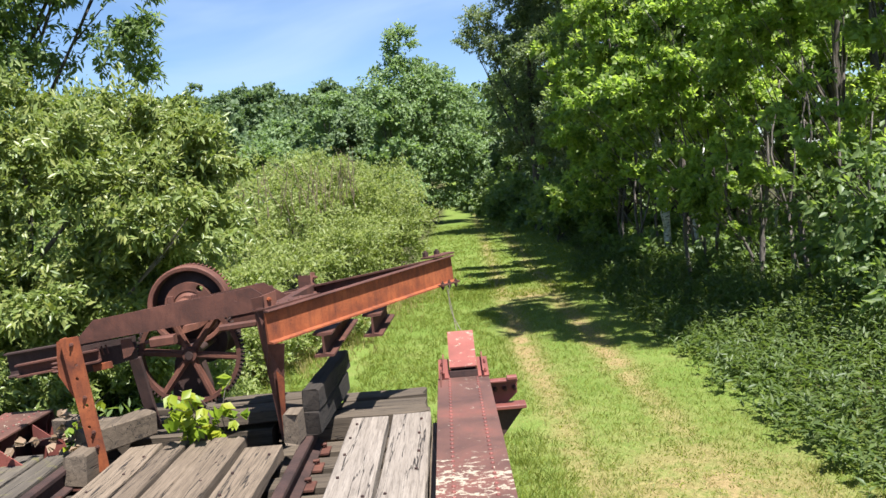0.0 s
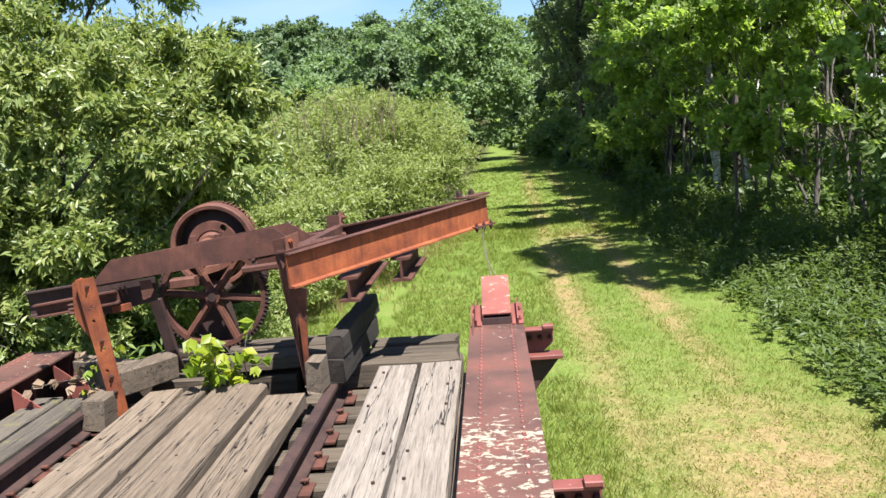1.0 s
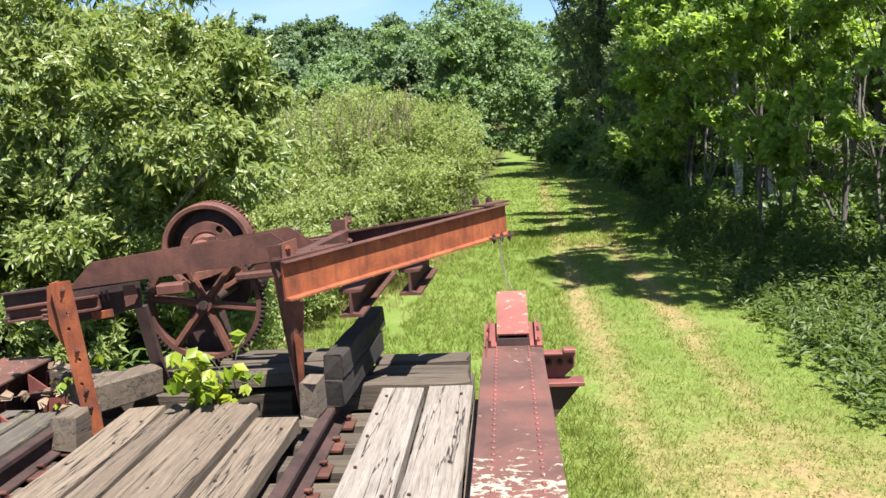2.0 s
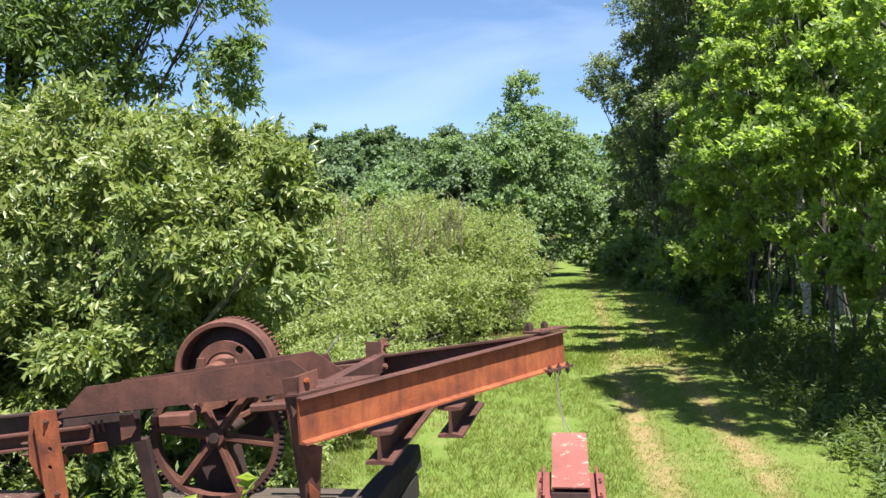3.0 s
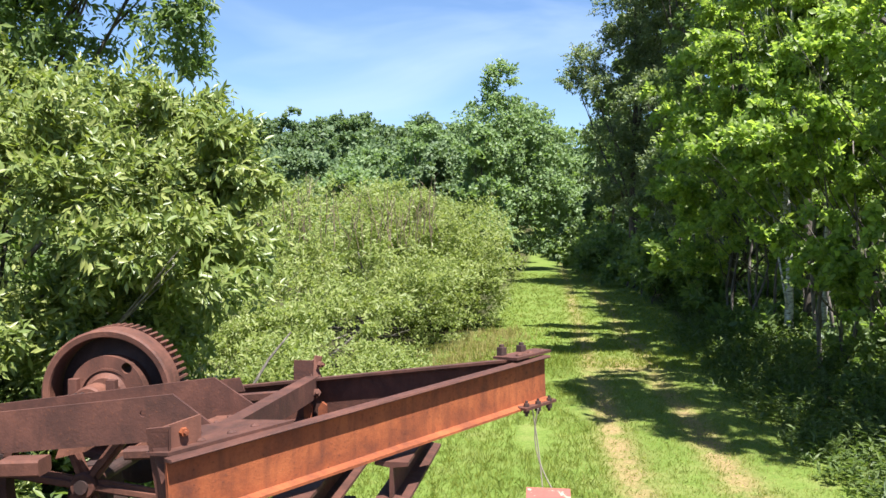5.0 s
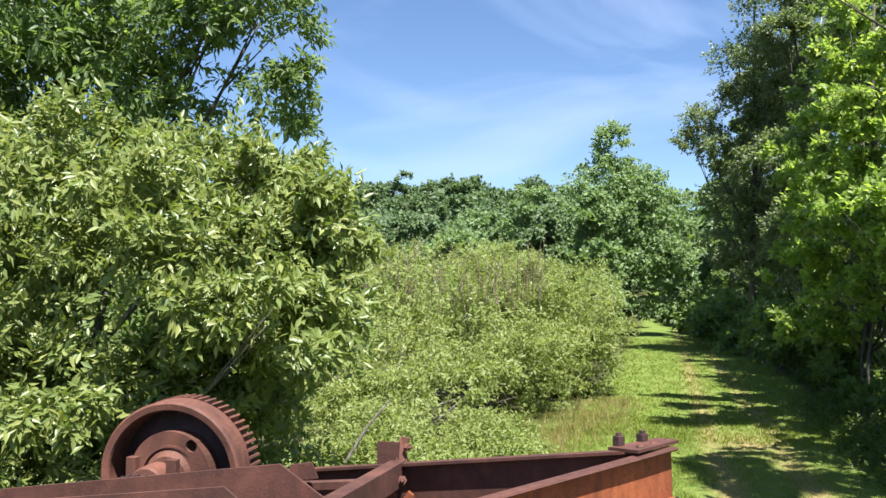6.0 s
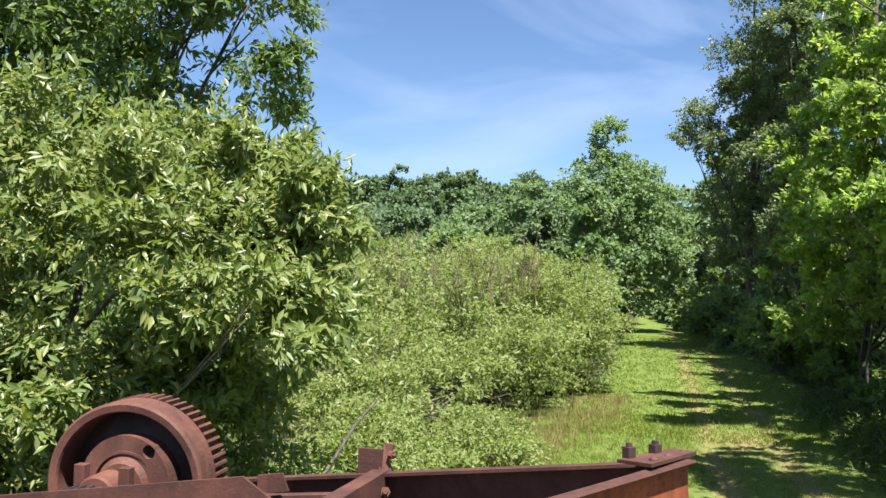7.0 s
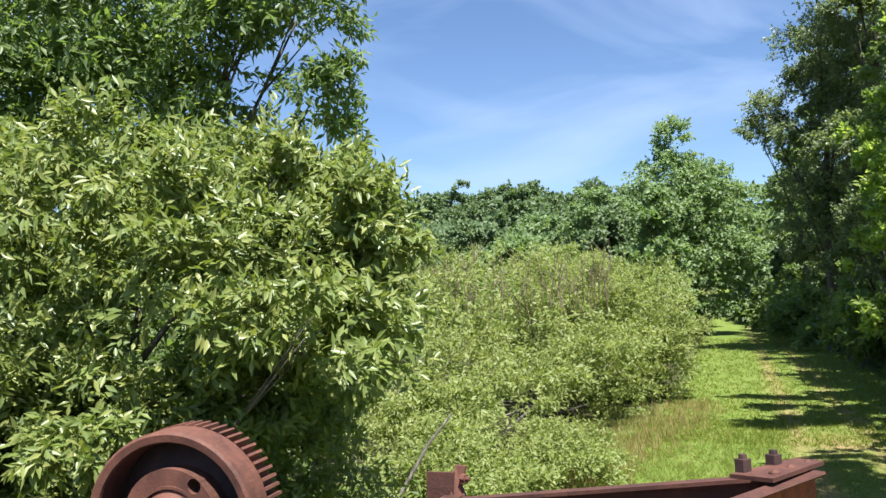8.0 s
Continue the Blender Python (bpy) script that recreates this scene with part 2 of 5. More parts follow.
GROUND = ground_material()
m, nt, b = material("old_wire")
b.inputs["Base Color"].default_value, b.inputs["Roughness"].default_value = (0.3, 0.26, 0.2, 1), 0.6
WIRE = m


# ---- shaping ----
def part(name, bm, mat, parent=None, label="", smooth=False):
    """One mesh from a bmesh in world places, under its thing."""
    me = bpy.data.meshes.new(name)
    bmesh.ops.recalc_face_normals(bm, faces=bm.faces[:])
    base = Vector((0, 0, 0))
    up = parent
    while up:
        base += up.location
        up = up.parent
    bmesh.ops.translate(bm, verts=bm.verts[:], vec=-base)
    bm.to_mesh(me)
    bm.free()
    me.materials.append(mat)
    if smooth:
        for p in me.polygons:
            p.use_smooth = True
    ob = new(name, me)
    ob.parent = parent
    if label:
        tagged(ob, label)
    return ob


def thing(name, at, label, category, group="", kind=""):
    ob = new(name)
    ob.location = at
    return tagged(ob, label, category, group, kind)


def axes(p0, p1, up=(0, 0, 1)):
    a = (Vector(p1) - Vector(p0)).normalized()
    side = a.cross(Vector(up)).normalized()
    return a, side, side.cross(a).normalized()


def extrude(bm, p0, p1, outline, up=(0, 0, 1), cuts=1, wobble=0.0, seed=0):
    """An outline of (side, up) pairs carried from p0 to p1."""
    p0, p1 = Vector(p0), Vector(p1)
    a, s, u = axes(p0, p1, up)
    rows = []
    for k in range(cuts + 1):
        c = p0.lerp(p1, k / cuts)
        row = []
        for n, (x, y) in enumerate(outline):
            p = c + s * x + u * y
            if wobble:
                d = noise.noise_vector(p * 2.3 + Vector((seed * 7.1, n * 1.3, 0)))
                p = p + s * d.x * wobble + u * d.y * wobble + (a * d.z * wobble * 3 if k in (0, cuts) else a * 0)
            row.append(bm.verts.new(p))
        rows.append(row)
    n = len(outline)
    for r0, r1 in zip(rows, rows[1:]):
        for k in range(n):
            bm.faces.new((r0[k], r0[(k + 1) % n], r1[(k + 1) % n], r1[k]))
    bm.faces.new(rows[0])
    bm.faces.new(rows[-1][::-1])


def rect(w, h, c=0.0):
    """A rectangle about (0, 0), with corners cut by c."""
    x, y = w / 2, h / 2
    if not c:
        return [(-x, -y), (x, -y), (x, y), (-x, y)]
    return [(-x + c, -y), (x - c, -y), (x, -y + c), (x, y - c), (x - c, y), (-x + c, y), (-x, y - c), (-x, -y + c)]


def channel(w, h, t, open_side=1):
    """A channel: web at the back, flanges towards open_side; (0, 0) in the middle of the web's height."""
    o = [(0, -h / 2), (w, -h / 2), (w, -h / 2 + t), (t, -h / 2 + 1.4 * t), (t, h / 2 - 1.4 * t), (w, h / 2 - t), (w, h / 2), (0, h / 2)]
    return o if open_side > 0 else [(-x, y) for x, y in o[::-1]]


def ibeam(w, h, t):
    x, y = w / 2, h / 2
    return [(-x, -y), (x, -y), (x, -y + t), (t / 2, -y + 1.6 * t), (t / 2, y - 1.6 * t), (x, y - t), (x, y), (-x, y), (-x, y - t), (-t / 2, y - 1.6 * t), (-t / 2, -y + 1.6 * t), (-x, -y + t)]


RAIL = [(-0.07, 0), (0.07, 0), (0.07, 0.012), (0.012, 0.03), (0.01, 0.105), (0.036, 0.118), (0.036, 0.145), (0.028, 0.152), (-0.028, 0.152), (-0.036, 0.145), (-0.036, 0.118), (-0.01, 0.105), (-0.012, 0.03), (-0.07, 0.012)]


def rod(bm, p0, p1, r, r1=None, n=10):
    p0, p1 = Vector(p0), Vector(p1)
    a = (p1 - p0).normalized()
    _, s, u = axes(p0, p1, (0, 0, 1) if abs(a.z) < 0.95 else (0, 1, 0))
    r1 = r if r1 is None else r1
    rows = [[bm.verts.new(c + (s * math.cos(k * math.tau / n) + u * math.sin(k * math.tau / n)) * q) for k in range(n)] for c, q in ((p0, r), (p1, r1))]
    for k in range(n):
        bm.faces.new((rows[0][k], rows[0][(k + 1) % n], rows[1][(k + 1) % n], rows[1][k]))
    bm.faces.new(rows[0][::-1])
    bm.faces.new(rows[1])


def bolt(bm, at, way, r=0.018, h=0.02):
    a = Vector(way).normalized()
    rod(bm, at, Vector(at) + a * h, r, r * 0.92, 6)
    rod(bm, Vector(at) + a * h, Vector(at) + a * (h + r * 0.9), r * 0.5, r * 0.45, 6)


def rivet(bm, at, way, r=0.014):
    a = Vector(way).normalized()
    rod(bm, at, Vector(at) + a * r * 0.45, r, r * 0.85, 6)
    rod(bm, Vector(at) + a * r * 0.45, Vector(at) + a * r * 0.8, r * 0.85, r * 0.35, 6)


def outline_plate(bm, points, thick, way):
    """A flat plate from its corner points, thickened along way."""
    off = Vector(way).normalized() * thick
    a = [bm.verts.new(Vector(p)) for p in points]
    b = [bm.verts.new(Vector(p) + off) for p in points]
    bm.faces.new(a)
    bm.faces.new(b[::-1])
    n = len(points)
    for k in range(n):
        bm.faces.new((a[k], a[(k + 1) % n], b[(k + 1) % n], b[k]))


def lathe(bm, centre, axis, profile, n=64):
    """Profile of (radius, along) pairs, closed, spun round the axis."""
    c, a = Vector(centre), Vector(axis).normalized()
    s = a.cross(Vector((0, 0, 1))).normalized()
    u = s.cross(a)
    rows = []
    for k in range(n):
        d = s * math.cos(k * math.tau / n) + u * math.sin(k * math.tau / n)
        rows.append([bm.verts.new(c + d * r + a * h) for r, h in profile])
    for k in range(n):
        r0, r1 = rows[k], rows[(k + 1) % n]
        for j in range(len(profile)):
            i = (j + 1) % len(profile)
            bm.faces.new((r0[j], r0[i], r1[i], r1[j]))


def teeth(bm, centre, axis, r, depth, h0, h1, n):
    c, a = Vector(centre), Vector(axis).normalized()
    s = a.cross(Vector((0, 0, 1))).normalized()
    u = s.cross(a)
    w = math.pi * r / n
    for k in range(n):
        ang = k * math.tau / n
        d = s * math.cos(ang) + u * math.sin(ang)
        e = u * math.cos(ang) - s * math.sin(ang)
        lo = [c + d * (r - 0.006) + e * q * w * 0.62 for q in (-1, 1)]
        hi = [c + d * (r + depth) + e * q * w * 0.34 for q in (-1, 1)]
        ring = [[bm.verts.new(p + a * h) for p in (lo[0], lo[1], hi[1], hi[0])] for h in (h0, h1)]
        for j in range(4):
            bm.faces.new((ring[0][j], ring[0][(j + 1) % 4], ring[1][(j + 1) % 4], ring[1][j]))
        bm.faces.new(ring[0][::-1])
        bm.faces.new(ring[1])


# ---- leaves ----
RNG = np.random.default_rng(7)


def unit(v):
    return v / np.maximum(np.linalg.norm(v, axis=-1, keepdims=True), 1e-9)


def blades(name, base, way, normal, length, width, mat, parent=None, fold=0.18, widest=0.45):
    """Pointed leaves, each folded along its midrib: base point, direction, normal, length and width per leaf."""
    n = len(base)
    way = unit(way)
    side = unit(np.cross(way, normal))
    up = np.cross(side, way)
    length, width = np.broadcast_to(length, n)[:, None], np.broadcast_to(width, n)[:, None]
    mid = base + way * length * widest
    v = np.empty((n, 4, 3), np.float32)
    v[:, 0] = base
    v[:, 1] = mid + side * width * 0.5 + up * width * fold
    v[:, 2] = base + way * length - up * length * 0.08
    v[:, 3] = mid - side * width * 0.5 + up * width * fold
    me = bpy.data.meshes.new(name)
    me.vertices.add(4 * n)
    me.vertices.foreach_set("co", v.ravel())
    i = 4 * np.arange(n, dtype=np.int32)[:, None]
    loops = (i + np.array([[0, 1, 2, 0, 2, 3]], np.int32)).ravel()
    me.loops.add(6 * n)
    me.loops.foreach_set("vertex_index", loops)
    me.polygons.add(2 * n)
    me.polygons.foreach_set("loop_start", np.arange(0, 6 * n, 3, dtype=np.int32))
    me.update(calc_edges=True)
    me.materials.append(mat)
    ob = new(name, me)
    ob.parent = parent
    return ob


def sprigs(centres, out, per, spread, droop, rng):
    """Leaves set along short twigs: base, way and normal for per leaves at each centre."""
    n = len(centres)
    twig = unit(out + rng.normal(0, 0.55, (n, 3)) + np.array([0, 0, -droop]))
    k = np.linspace(-0.5, 0.5, per)
    base = centres[:, None] + twig[:, None] * (k * spread)[None, :, None]
    off = rng.normal(0, 1, (n, per, 3))
    off -= (off * twig[:, None]).sum(-1, keepdims=True) * twig[:, None]
    way = unit(twig[:, None] * 0.7 + unit(off) * 0.9 + np.array([0, 0, -0.5 * droop]))
    normal = unit(rng.normal(0, 0.55, (n, per, 3)) + np.array([0.4, -0.45, 0.65]))
    return base.reshape(-1, 3), way.reshape(-1, 3), normal.reshape(-1, 3)


def lobe_points(lobes, count, rng, inner=0.55, share=8, loose=0.145):
    """Twig places on and in a set of ellipsoids (x, y, z, rx, ry, rz), gathered into tufts, with gaps; and their outward ways."""
    lobes = np.array(lobes, float)
    area = (lobes[:, 3] * lobes[:, 4] + lobes[:, 3] * lobes[:, 5] + lobes[:, 4] * lobes[:, 5])
    tufts = max(8, count // share)
    which = rng.choice(len(lobes), tufts, p=area / area.sum())
    d = unit(rng.normal(0, 1, (tufts, 3)))
    d[:, 2] = np.where(d[:, 2] < -0.55, -d[:, 2], d[:, 2])
    r = inner + (1.08 - inner) * rng.random((tufts, 1)) ** 0.6
    c = lobes[which, :3] + d * r * lobes[which, 3:]
    pick = rng.integers(0, tufts, count)
    size = loose * lobes[which, 3:].mean(1)[pick][:, None]
    p = c[pick] + rng.normal(0, 1, (count, 3)) * size * np.array([1, 1, 0.6])
    return p, unit(d[pick] + rng.normal(0, 0.25, (count, 3)))


def crown_lobes(h0, h1, r, rng, n=9, top=0.45, flat=1.0):
    """Lobes of a crown between heights h0 and h1, about r wide, narrowing upwards."""
    out = []
    for k in range(n):
        f = (k + 0.5) / n
        z = h0 + (h1 - h0) * f
        rr = r * (1 - (1 - top) * f) * (0.75 + 0.5 * min(1, 3 * f))
        a = k * 2.4 + rng.uniform(-0.5, 0.5)
        q = rr * rng.uniform(0.42, 0.6)
        out.append((math.cos(a) * (rr - q), math.sin(a) * (rr - q), z, q * 1.05, q * 1.05, q * flat * rng.uniform(0.6, 0.85)))
    out.append((0, 0, h1 - 0.12 * (h1 - h0), r * top * 0.7, r * top * 0.7, 0.16 * (h1 - h0)))
    return out


def clumps(lobes, n, size, seed, flat=0.75, core=0.7):
    """Breaks each lobe of a crown into n smaller boughs round its outside, with gaps between them."""
    rng = np.random.default_rng(seed)
    out = []
    for l in lobes:
        out.append((*l[:3], l[3] * core, l[4] * core, l[5] * core))
        for _ in range(n):
            d = unit(rng.normal(0, 1, (1, 3)))[0]
            k = rng.uniform(0.55, 1.0)
            q = size * rng.uniform(0.6, 1.3)
            out.append((l[0] + d[0] * l[3] * k, l[1] + d[1] * l[4] * k, max(0.25, l[2] + d[2] * l[5] * k), l[3] * q, l[4] * q, l[5] * q * flat))
    return out


def bough_layers(h0, h1, r, seed, step=1.25):
    """Flat leafy boughs in layers round a trunk, of uneven reach, so that light falls between them."""
    rng = np.random.default_rng(seed)
    out, z, a = [], h0, rng.uniform(0, 6)
    while z < h1:
        f = (z - h0) / (h1 - h0)
        reach = r * (1 - 0.55 * f ** 1.5)
        for _ in range(3):
            a += 2.1 + rng.uniform(-0.5, 0.5)
            q = reach * rng.uniform(0.5, 1.25)
            for g, w in ((0.45, 0.3), (0.72, 0.34), (1.0, 0.26)):
                out.append((math.cos(a) * q * g, math.sin(a) * q * g, z + rng.normal(0, 0.25) - 0.12 * g * q + 0.5, w * reach, w * reach, 0.22))
        z += step
    return out


def trunk_mesh(bm, foot, top, r0, r1, bend, seed, n=9, rings=9):
    """A tapered, bent trunk with a flare at its foot."""
    foot, top = Vector(foot), Vector(top)
    rows = []
    for k in range(rings + 1):
        f = k / rings
        c = foot.lerp(top, f) + Vector((noise.noise((seed * 3.7, f * 2.2, 0)), noise.noise((0, f * 2.2, seed * 5.1)), 0)) * bend * math.sin(math.pi * min(1, f * 1.0))
        r = r0 + (r1 - r0) * f + r0 * 0.5 * max(0, 0.08 - f) / 0.08
        rows.append([bm.verts.new(c + Vector((math.cos(a), math.sin(a), 0)) * r * (1 + 0.12 * noise.noise((a, f * 5, seed)))) for a in (j * math.tau / n for j in range(n))])
    for a, b_ in zip(rows, rows[1:]):
        for j in range(n):
            bm.faces.new((a[j], a[(j + 1) % n], b_[(j + 1) % n], b_[j]))
    bm.faces.new(rows[-1])
    return [sum((v.co for v in row), Vector()) / n for row in rows]


def tree(name, at, h, lobes, leaves, leaf, mat, trunk_r, bark_mat, label, category="tree", seed=1, aspect=0.5, droop=0.25, per=7, limbs=6, bend=0.5, fold=0.18, lean=(0, 0), group="", trunk_top=0.82, inner=0.55, share=8, loose=0.145):
    """A tapered trunk, limbs that reach into the lobes of the crown, and a crown of single leaves on twigs."""
    rng = np.random.default_rng(seed)
    leaves, leaf = (int(leaves * 0.47), leaf * 1.32) if at[1] > 24 else (int(leaves * 0.77), leaf * 1.09)
    t = thing(name, at, label, category, group)
    o = Vector(at)
    bm = bmesh.new()
    spine = trunk_mesh(bm, o + Vector((0, 0, -0.1)), o + Vector((lean[0], lean[1], h * trunk_top)), trunk_r, trunk_r * 0.22, bend, seed)
    part("trunk", bm, bark_mat, t, smooth=True)
    for k in range(min(limbs, len(lobes))):
        l = lobes[k * len(lobes) // max(1, limbs)]
        bm = bmesh.new()
        s = spine[min(len(spine) - 2, max(1, int(len(spine) * max(0.12, (l[2] - 0.28 * h) / h))))]
        e = o + Vector(l[:3])
        midp = s.lerp(e, 0.55) + Vector((0, 0, -0.06 * (e - s).length))
        rod(bm, s, midp, trunk_r * 0.34, trunk_r * 0.2, 6)
        rod(bm, midp, e, trunk_r * 0.2, trunk_r * 0.05, 6)
        for _ in range(3):
            q = e + Vector([rng.normal(0, 0.42) * l[3 + j] for j in range(3)])
            rod(bm, midp.lerp(e, rng.uniform(0.2, 0.8)), q, trunk_r * 0.09, trunk_r * 0.02, 5)
        part("limb", bm, bark_mat, t, smooth=True)
    p, d = lobe_points(lobes, leaves // per, rng, inner, share, loose)
    base, way, normal = sprigs(p, d, per, leaf * 2.2, droop, rng)
    n = len(base)
    size = leaf * rng.uniform(0.6, 1.25, n)
    blades("crown", base, way, normal, size, size * aspect, mat, t, fold)
    return t


# ---- ground ----
def hill(x, y):
    """The land's height: level by the trail, rising to a wooded hill far ahead."""
    f = min(1.0, max(0.0, (y - 95) / 90))
    g = min(1.0, max(0.0, (40 - x) / 60))
    return 12.5 * f * f * (3 - 2 * f) * g + 0.05 * noise.noise((x * 0.35, y * 0.35, 0)) * (1 if abs(x - 3) < 60 else 4)


def ruts(x, y):
    """How worn the ground is: two wheel ruts along the trail, a near patch, and a spot that also paints sunlight."""
    bend = 0.004 * max(0, min(y, 120) - 22)
    w = 0.0
    for c in (2.0, 3.5):
        w = max(w, math.exp(-(((x - c - bend * 6 - 0.12 * noise.noise((c, y * 0.2, 3))) / 0.28) ** 2)))
    w *= 0.62 + 0.4 * noise.noise((c, y * 0.25, 7))
    near = math.exp(-(((y - 9.0) / 2.3) ** 2)) * math.exp(-(((x - 3.3) / 1.3) ** 2))
    # tan spot that doubles as the sunlit gap between the tree shadows
    spot = math.exp(-(((y - 26.5) / 1.3) ** 2)) * math.exp(-(((x - 2.9) / 0.7) ** 2))
    return max(0.0, min(1.0, max(w, 0.95 * near, 0.9 * spot)))


def make_ground():
    def steps(fine0, fine1, step, far0, far1):
        out = list(np.arange(fine0, fine1, step))
        d = step
        while out[-1] < far1:
            d *= 1.25
            out.append(out[-1] + d)
        d = step
        while out[0] > far0:
            d *= 1.25
            out.insert(0, out[0] - d)
        return out

    xs, ys = steps(-6, 9, 0.14, -900, 900), steps(4, 40, 0.3, -900, 1800)
    bm = bmesh.new()
    lay = bm.loops.layers.color.new("wear")
    grid = [[bm.verts.new((x, y, hill(x, y) - 0.05 * ruts(x, y))) for x in xs] for y in ys]
    for j in range(len(ys) - 1):
        for i in range(len(xs) - 1):
            f = bm.faces.new((grid[j][i], grid[j][i + 1], grid[j + 1][i + 1], grid[j + 1][i]))
            f.smooth = True
            for loop in f.loops:
                x, y, _ = loop.vert.co
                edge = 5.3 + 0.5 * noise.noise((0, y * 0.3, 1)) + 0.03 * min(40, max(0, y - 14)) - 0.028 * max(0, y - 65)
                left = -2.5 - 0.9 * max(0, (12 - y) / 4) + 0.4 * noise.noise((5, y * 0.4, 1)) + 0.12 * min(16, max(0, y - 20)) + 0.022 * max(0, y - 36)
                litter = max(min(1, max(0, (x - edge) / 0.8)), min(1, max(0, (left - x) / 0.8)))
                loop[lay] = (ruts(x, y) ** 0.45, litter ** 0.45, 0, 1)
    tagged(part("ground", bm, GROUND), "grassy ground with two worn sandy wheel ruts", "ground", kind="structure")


make_ground()

# ---- the bridge span ----
DECK, TOP = 1.765, 1.93
Y0, Y1 = -3.0, 7.56


def girder(name, x0, x1, y1, label, knees):
    """A riveted plate girder that stands on the ground, with a cover plate, flange angles, stiffeners and rivets."""
    xm = (x0 + x1) / 2
    t = thing(name, (xm, (Y0 + y1) / 2, 0), label, "girder")
    bm = bmesh.new()
    extrude(bm, (xm, Y0, TOP - 0.009), (xm, y1, TOP - 0.009), rect(x1 - x0, 0.018, 0.003), cuts=12, wobble=0.002)
    part("cover_plate", bm, PLATE_PAINT, t, "riveted red cover plate with flaking pale patches")
    bm = bmesh.new()
    extrude(bm, (xm, Y0, 1.15), (xm, y1, 1.15), rect(0.014, 1.52))
    part("web", bm, RUST_DARK, t)
    for s in (-1, 1):
        bm = bmesh.new()
        outline = [(s * 0.007, -0.15), (s * 0.02, -0.15), (s * 0.02, -0.016), (s * 0.16, -0.016), (s * 0.16, 0), (s * 0.007, 0)]
        extrude(bm, (xm, Y0, TOP - 0.018), (xm, y1, TOP - 0.018), outline)
        part("flange_angle", bm, RUST_BROWN, t)
    bm = bmesh.new()
    extrude(bm, (xm, Y0, 0.41), (xm, y1, 0.41), rect(0.36, 0.03))
    part("bottom_flange", bm, RUST_BROWN, t)
    bm = bmesh.new()
    extrude(bm, (xm, Y0, 0.17), (xm, y1, 0.17), rect(0.5, 0.45, 0.02), cuts=6, wobble=0.015)
    part("sill", bm, WOOD_TIMBER, t, "dark weathered timber sill")
    for s in (-1, 1):
        bm = bmesh.new()
        for k in range(int((y1 - 1.0) / 0.085)):
            rivet(bm, (xm + s * (x1 - x0) * 0.27, y1 - 0.06 - 0.085 * k, TOP), (0, 0, 1), 0.013)
        tagged(part("rivet_row", bm, RED_PAINT, t), kind="stuff")
    for y in knees:
        for s in (-1, 1):
            bm = bmesh.new()
            outline_plate(bm, [(xm + s * 0.02, y, TOP - 0.03), (xm + s * 0.2, y, TOP - 0.03), (xm + s * 0.17, y, TOP - 0.09), (xm + s * 0.03, y, 0.55), (xm + s * 0.02, y, 0.45)], 0.014, (0, 1, 0))
            part("stiffener", bm, RED_PAINT, t)
    return t


right_girder = girder("plate_girder", 0.37, 0.795, Y1, "riveted red plate girder with flaking paint, beside the plank deck", (1.0, 2.6, 4.2, 5.8, 7.4))
left_girder = girder("plate_girder", -3.31, -2.9, 7.62, "rusted red plate girder with triangular knee plates", (1.2, 2.9, 4.6, 6.2, 7.0, 7.55))
for y in (5.3, 6.0, 6.65, 7.25):
    bm = bmesh.new()
    outline_plate(bm, [(-2.91, y, TOP - 0.03), (-2.91, y, 1.72), (-2.68, y, 1.72)], 0.014, (0, 1, 0))
    part("knee_plate", bm, RED_PAINT, left_girder)
bm = bmesh.new()
outline_plate(bm, [(-3.25, 7.622, TOP - 0.02), (-2.91, 7.622, TOP - 0.02), (-2.81, 7.622, 1.5), (-3.25, 7.622, 1.2)], 0.014, (0, 1, 0))
part("end_plate", bm, RED_PAINT, left_girder)

# the raised red stub at the girder's end, with its clip plates
stub = thing("inclined_stub", (0.59, 7.7, TOP), "red painted steel stub sloping up off the girder's end", "steel stub")
bm = bmesh.new()
for outline in ([(-0.115, 0.038), (0.115, 0.038), (0.115, 0.05), (-0.115, 0.05)], [(-0.115, -0.05), (0.115, -0.05), (0.115, -0.038), (-0.115, -0.038)], [(-0.115, -0.038), (-0.103, -0.038), (-0.103, 0.038), (-0.115, 0.038)], [(0.103, -0.038), (0.115, -0.038), (0.115, 0.038), (0.103, 0.038)]):
    extrude(bm, (0.588, 7.57, 1.97), (0.588, 8.17, 2.167), outline)
part("box_section", bm, STUB_PAINT, stub)
for s in (-1, 1):
    bm = bmesh.new()
    extrude(bm, (0.588 + s * 0.165, 7.5, TOP), (0.588 + s * 0.165, 7.84, TOP + 0.09), [(-0.045, 0), (0.045, 0), (0.045, 0.012), (0.006, 0.012), (0.006, 0.06), (-0.006, 0.06), (-0.006, 0.012), (-0.045, 0.012)])
    part("clip_angle", bm, RED_PAINT, stub)
    for q in (0.06, 0.22):
        bm = bmesh.new()
        bolt(bm, (0.588 + s * 0.18, 7.5 + q, TOP + 0.012 + 0.26 * q), (0, -0.25, 1), 0.016)
        part("bolt", bm, RED_PAINT, stub)
bm = bmesh.new()
extrude(bm, (0.588, 7.545, 1.957), (0.588, 7.62, 1.957), rect(0.24, 0.05))
part("packing_block", bm, RUST_DARK, stub)
# the web's narrowed nose that runs on past the cover plate
bm = bmesh.new()
outline_plate(bm, [(0.39, 7.0, 1.9), (0.39, 7.95, 2.02), (0.39, 7.95, 1.86), (0.39, 7.0, 1.6)], 0.014, (1, 0, 0))
part("nose_plate", bm, RUST_BROWN, right_girder)


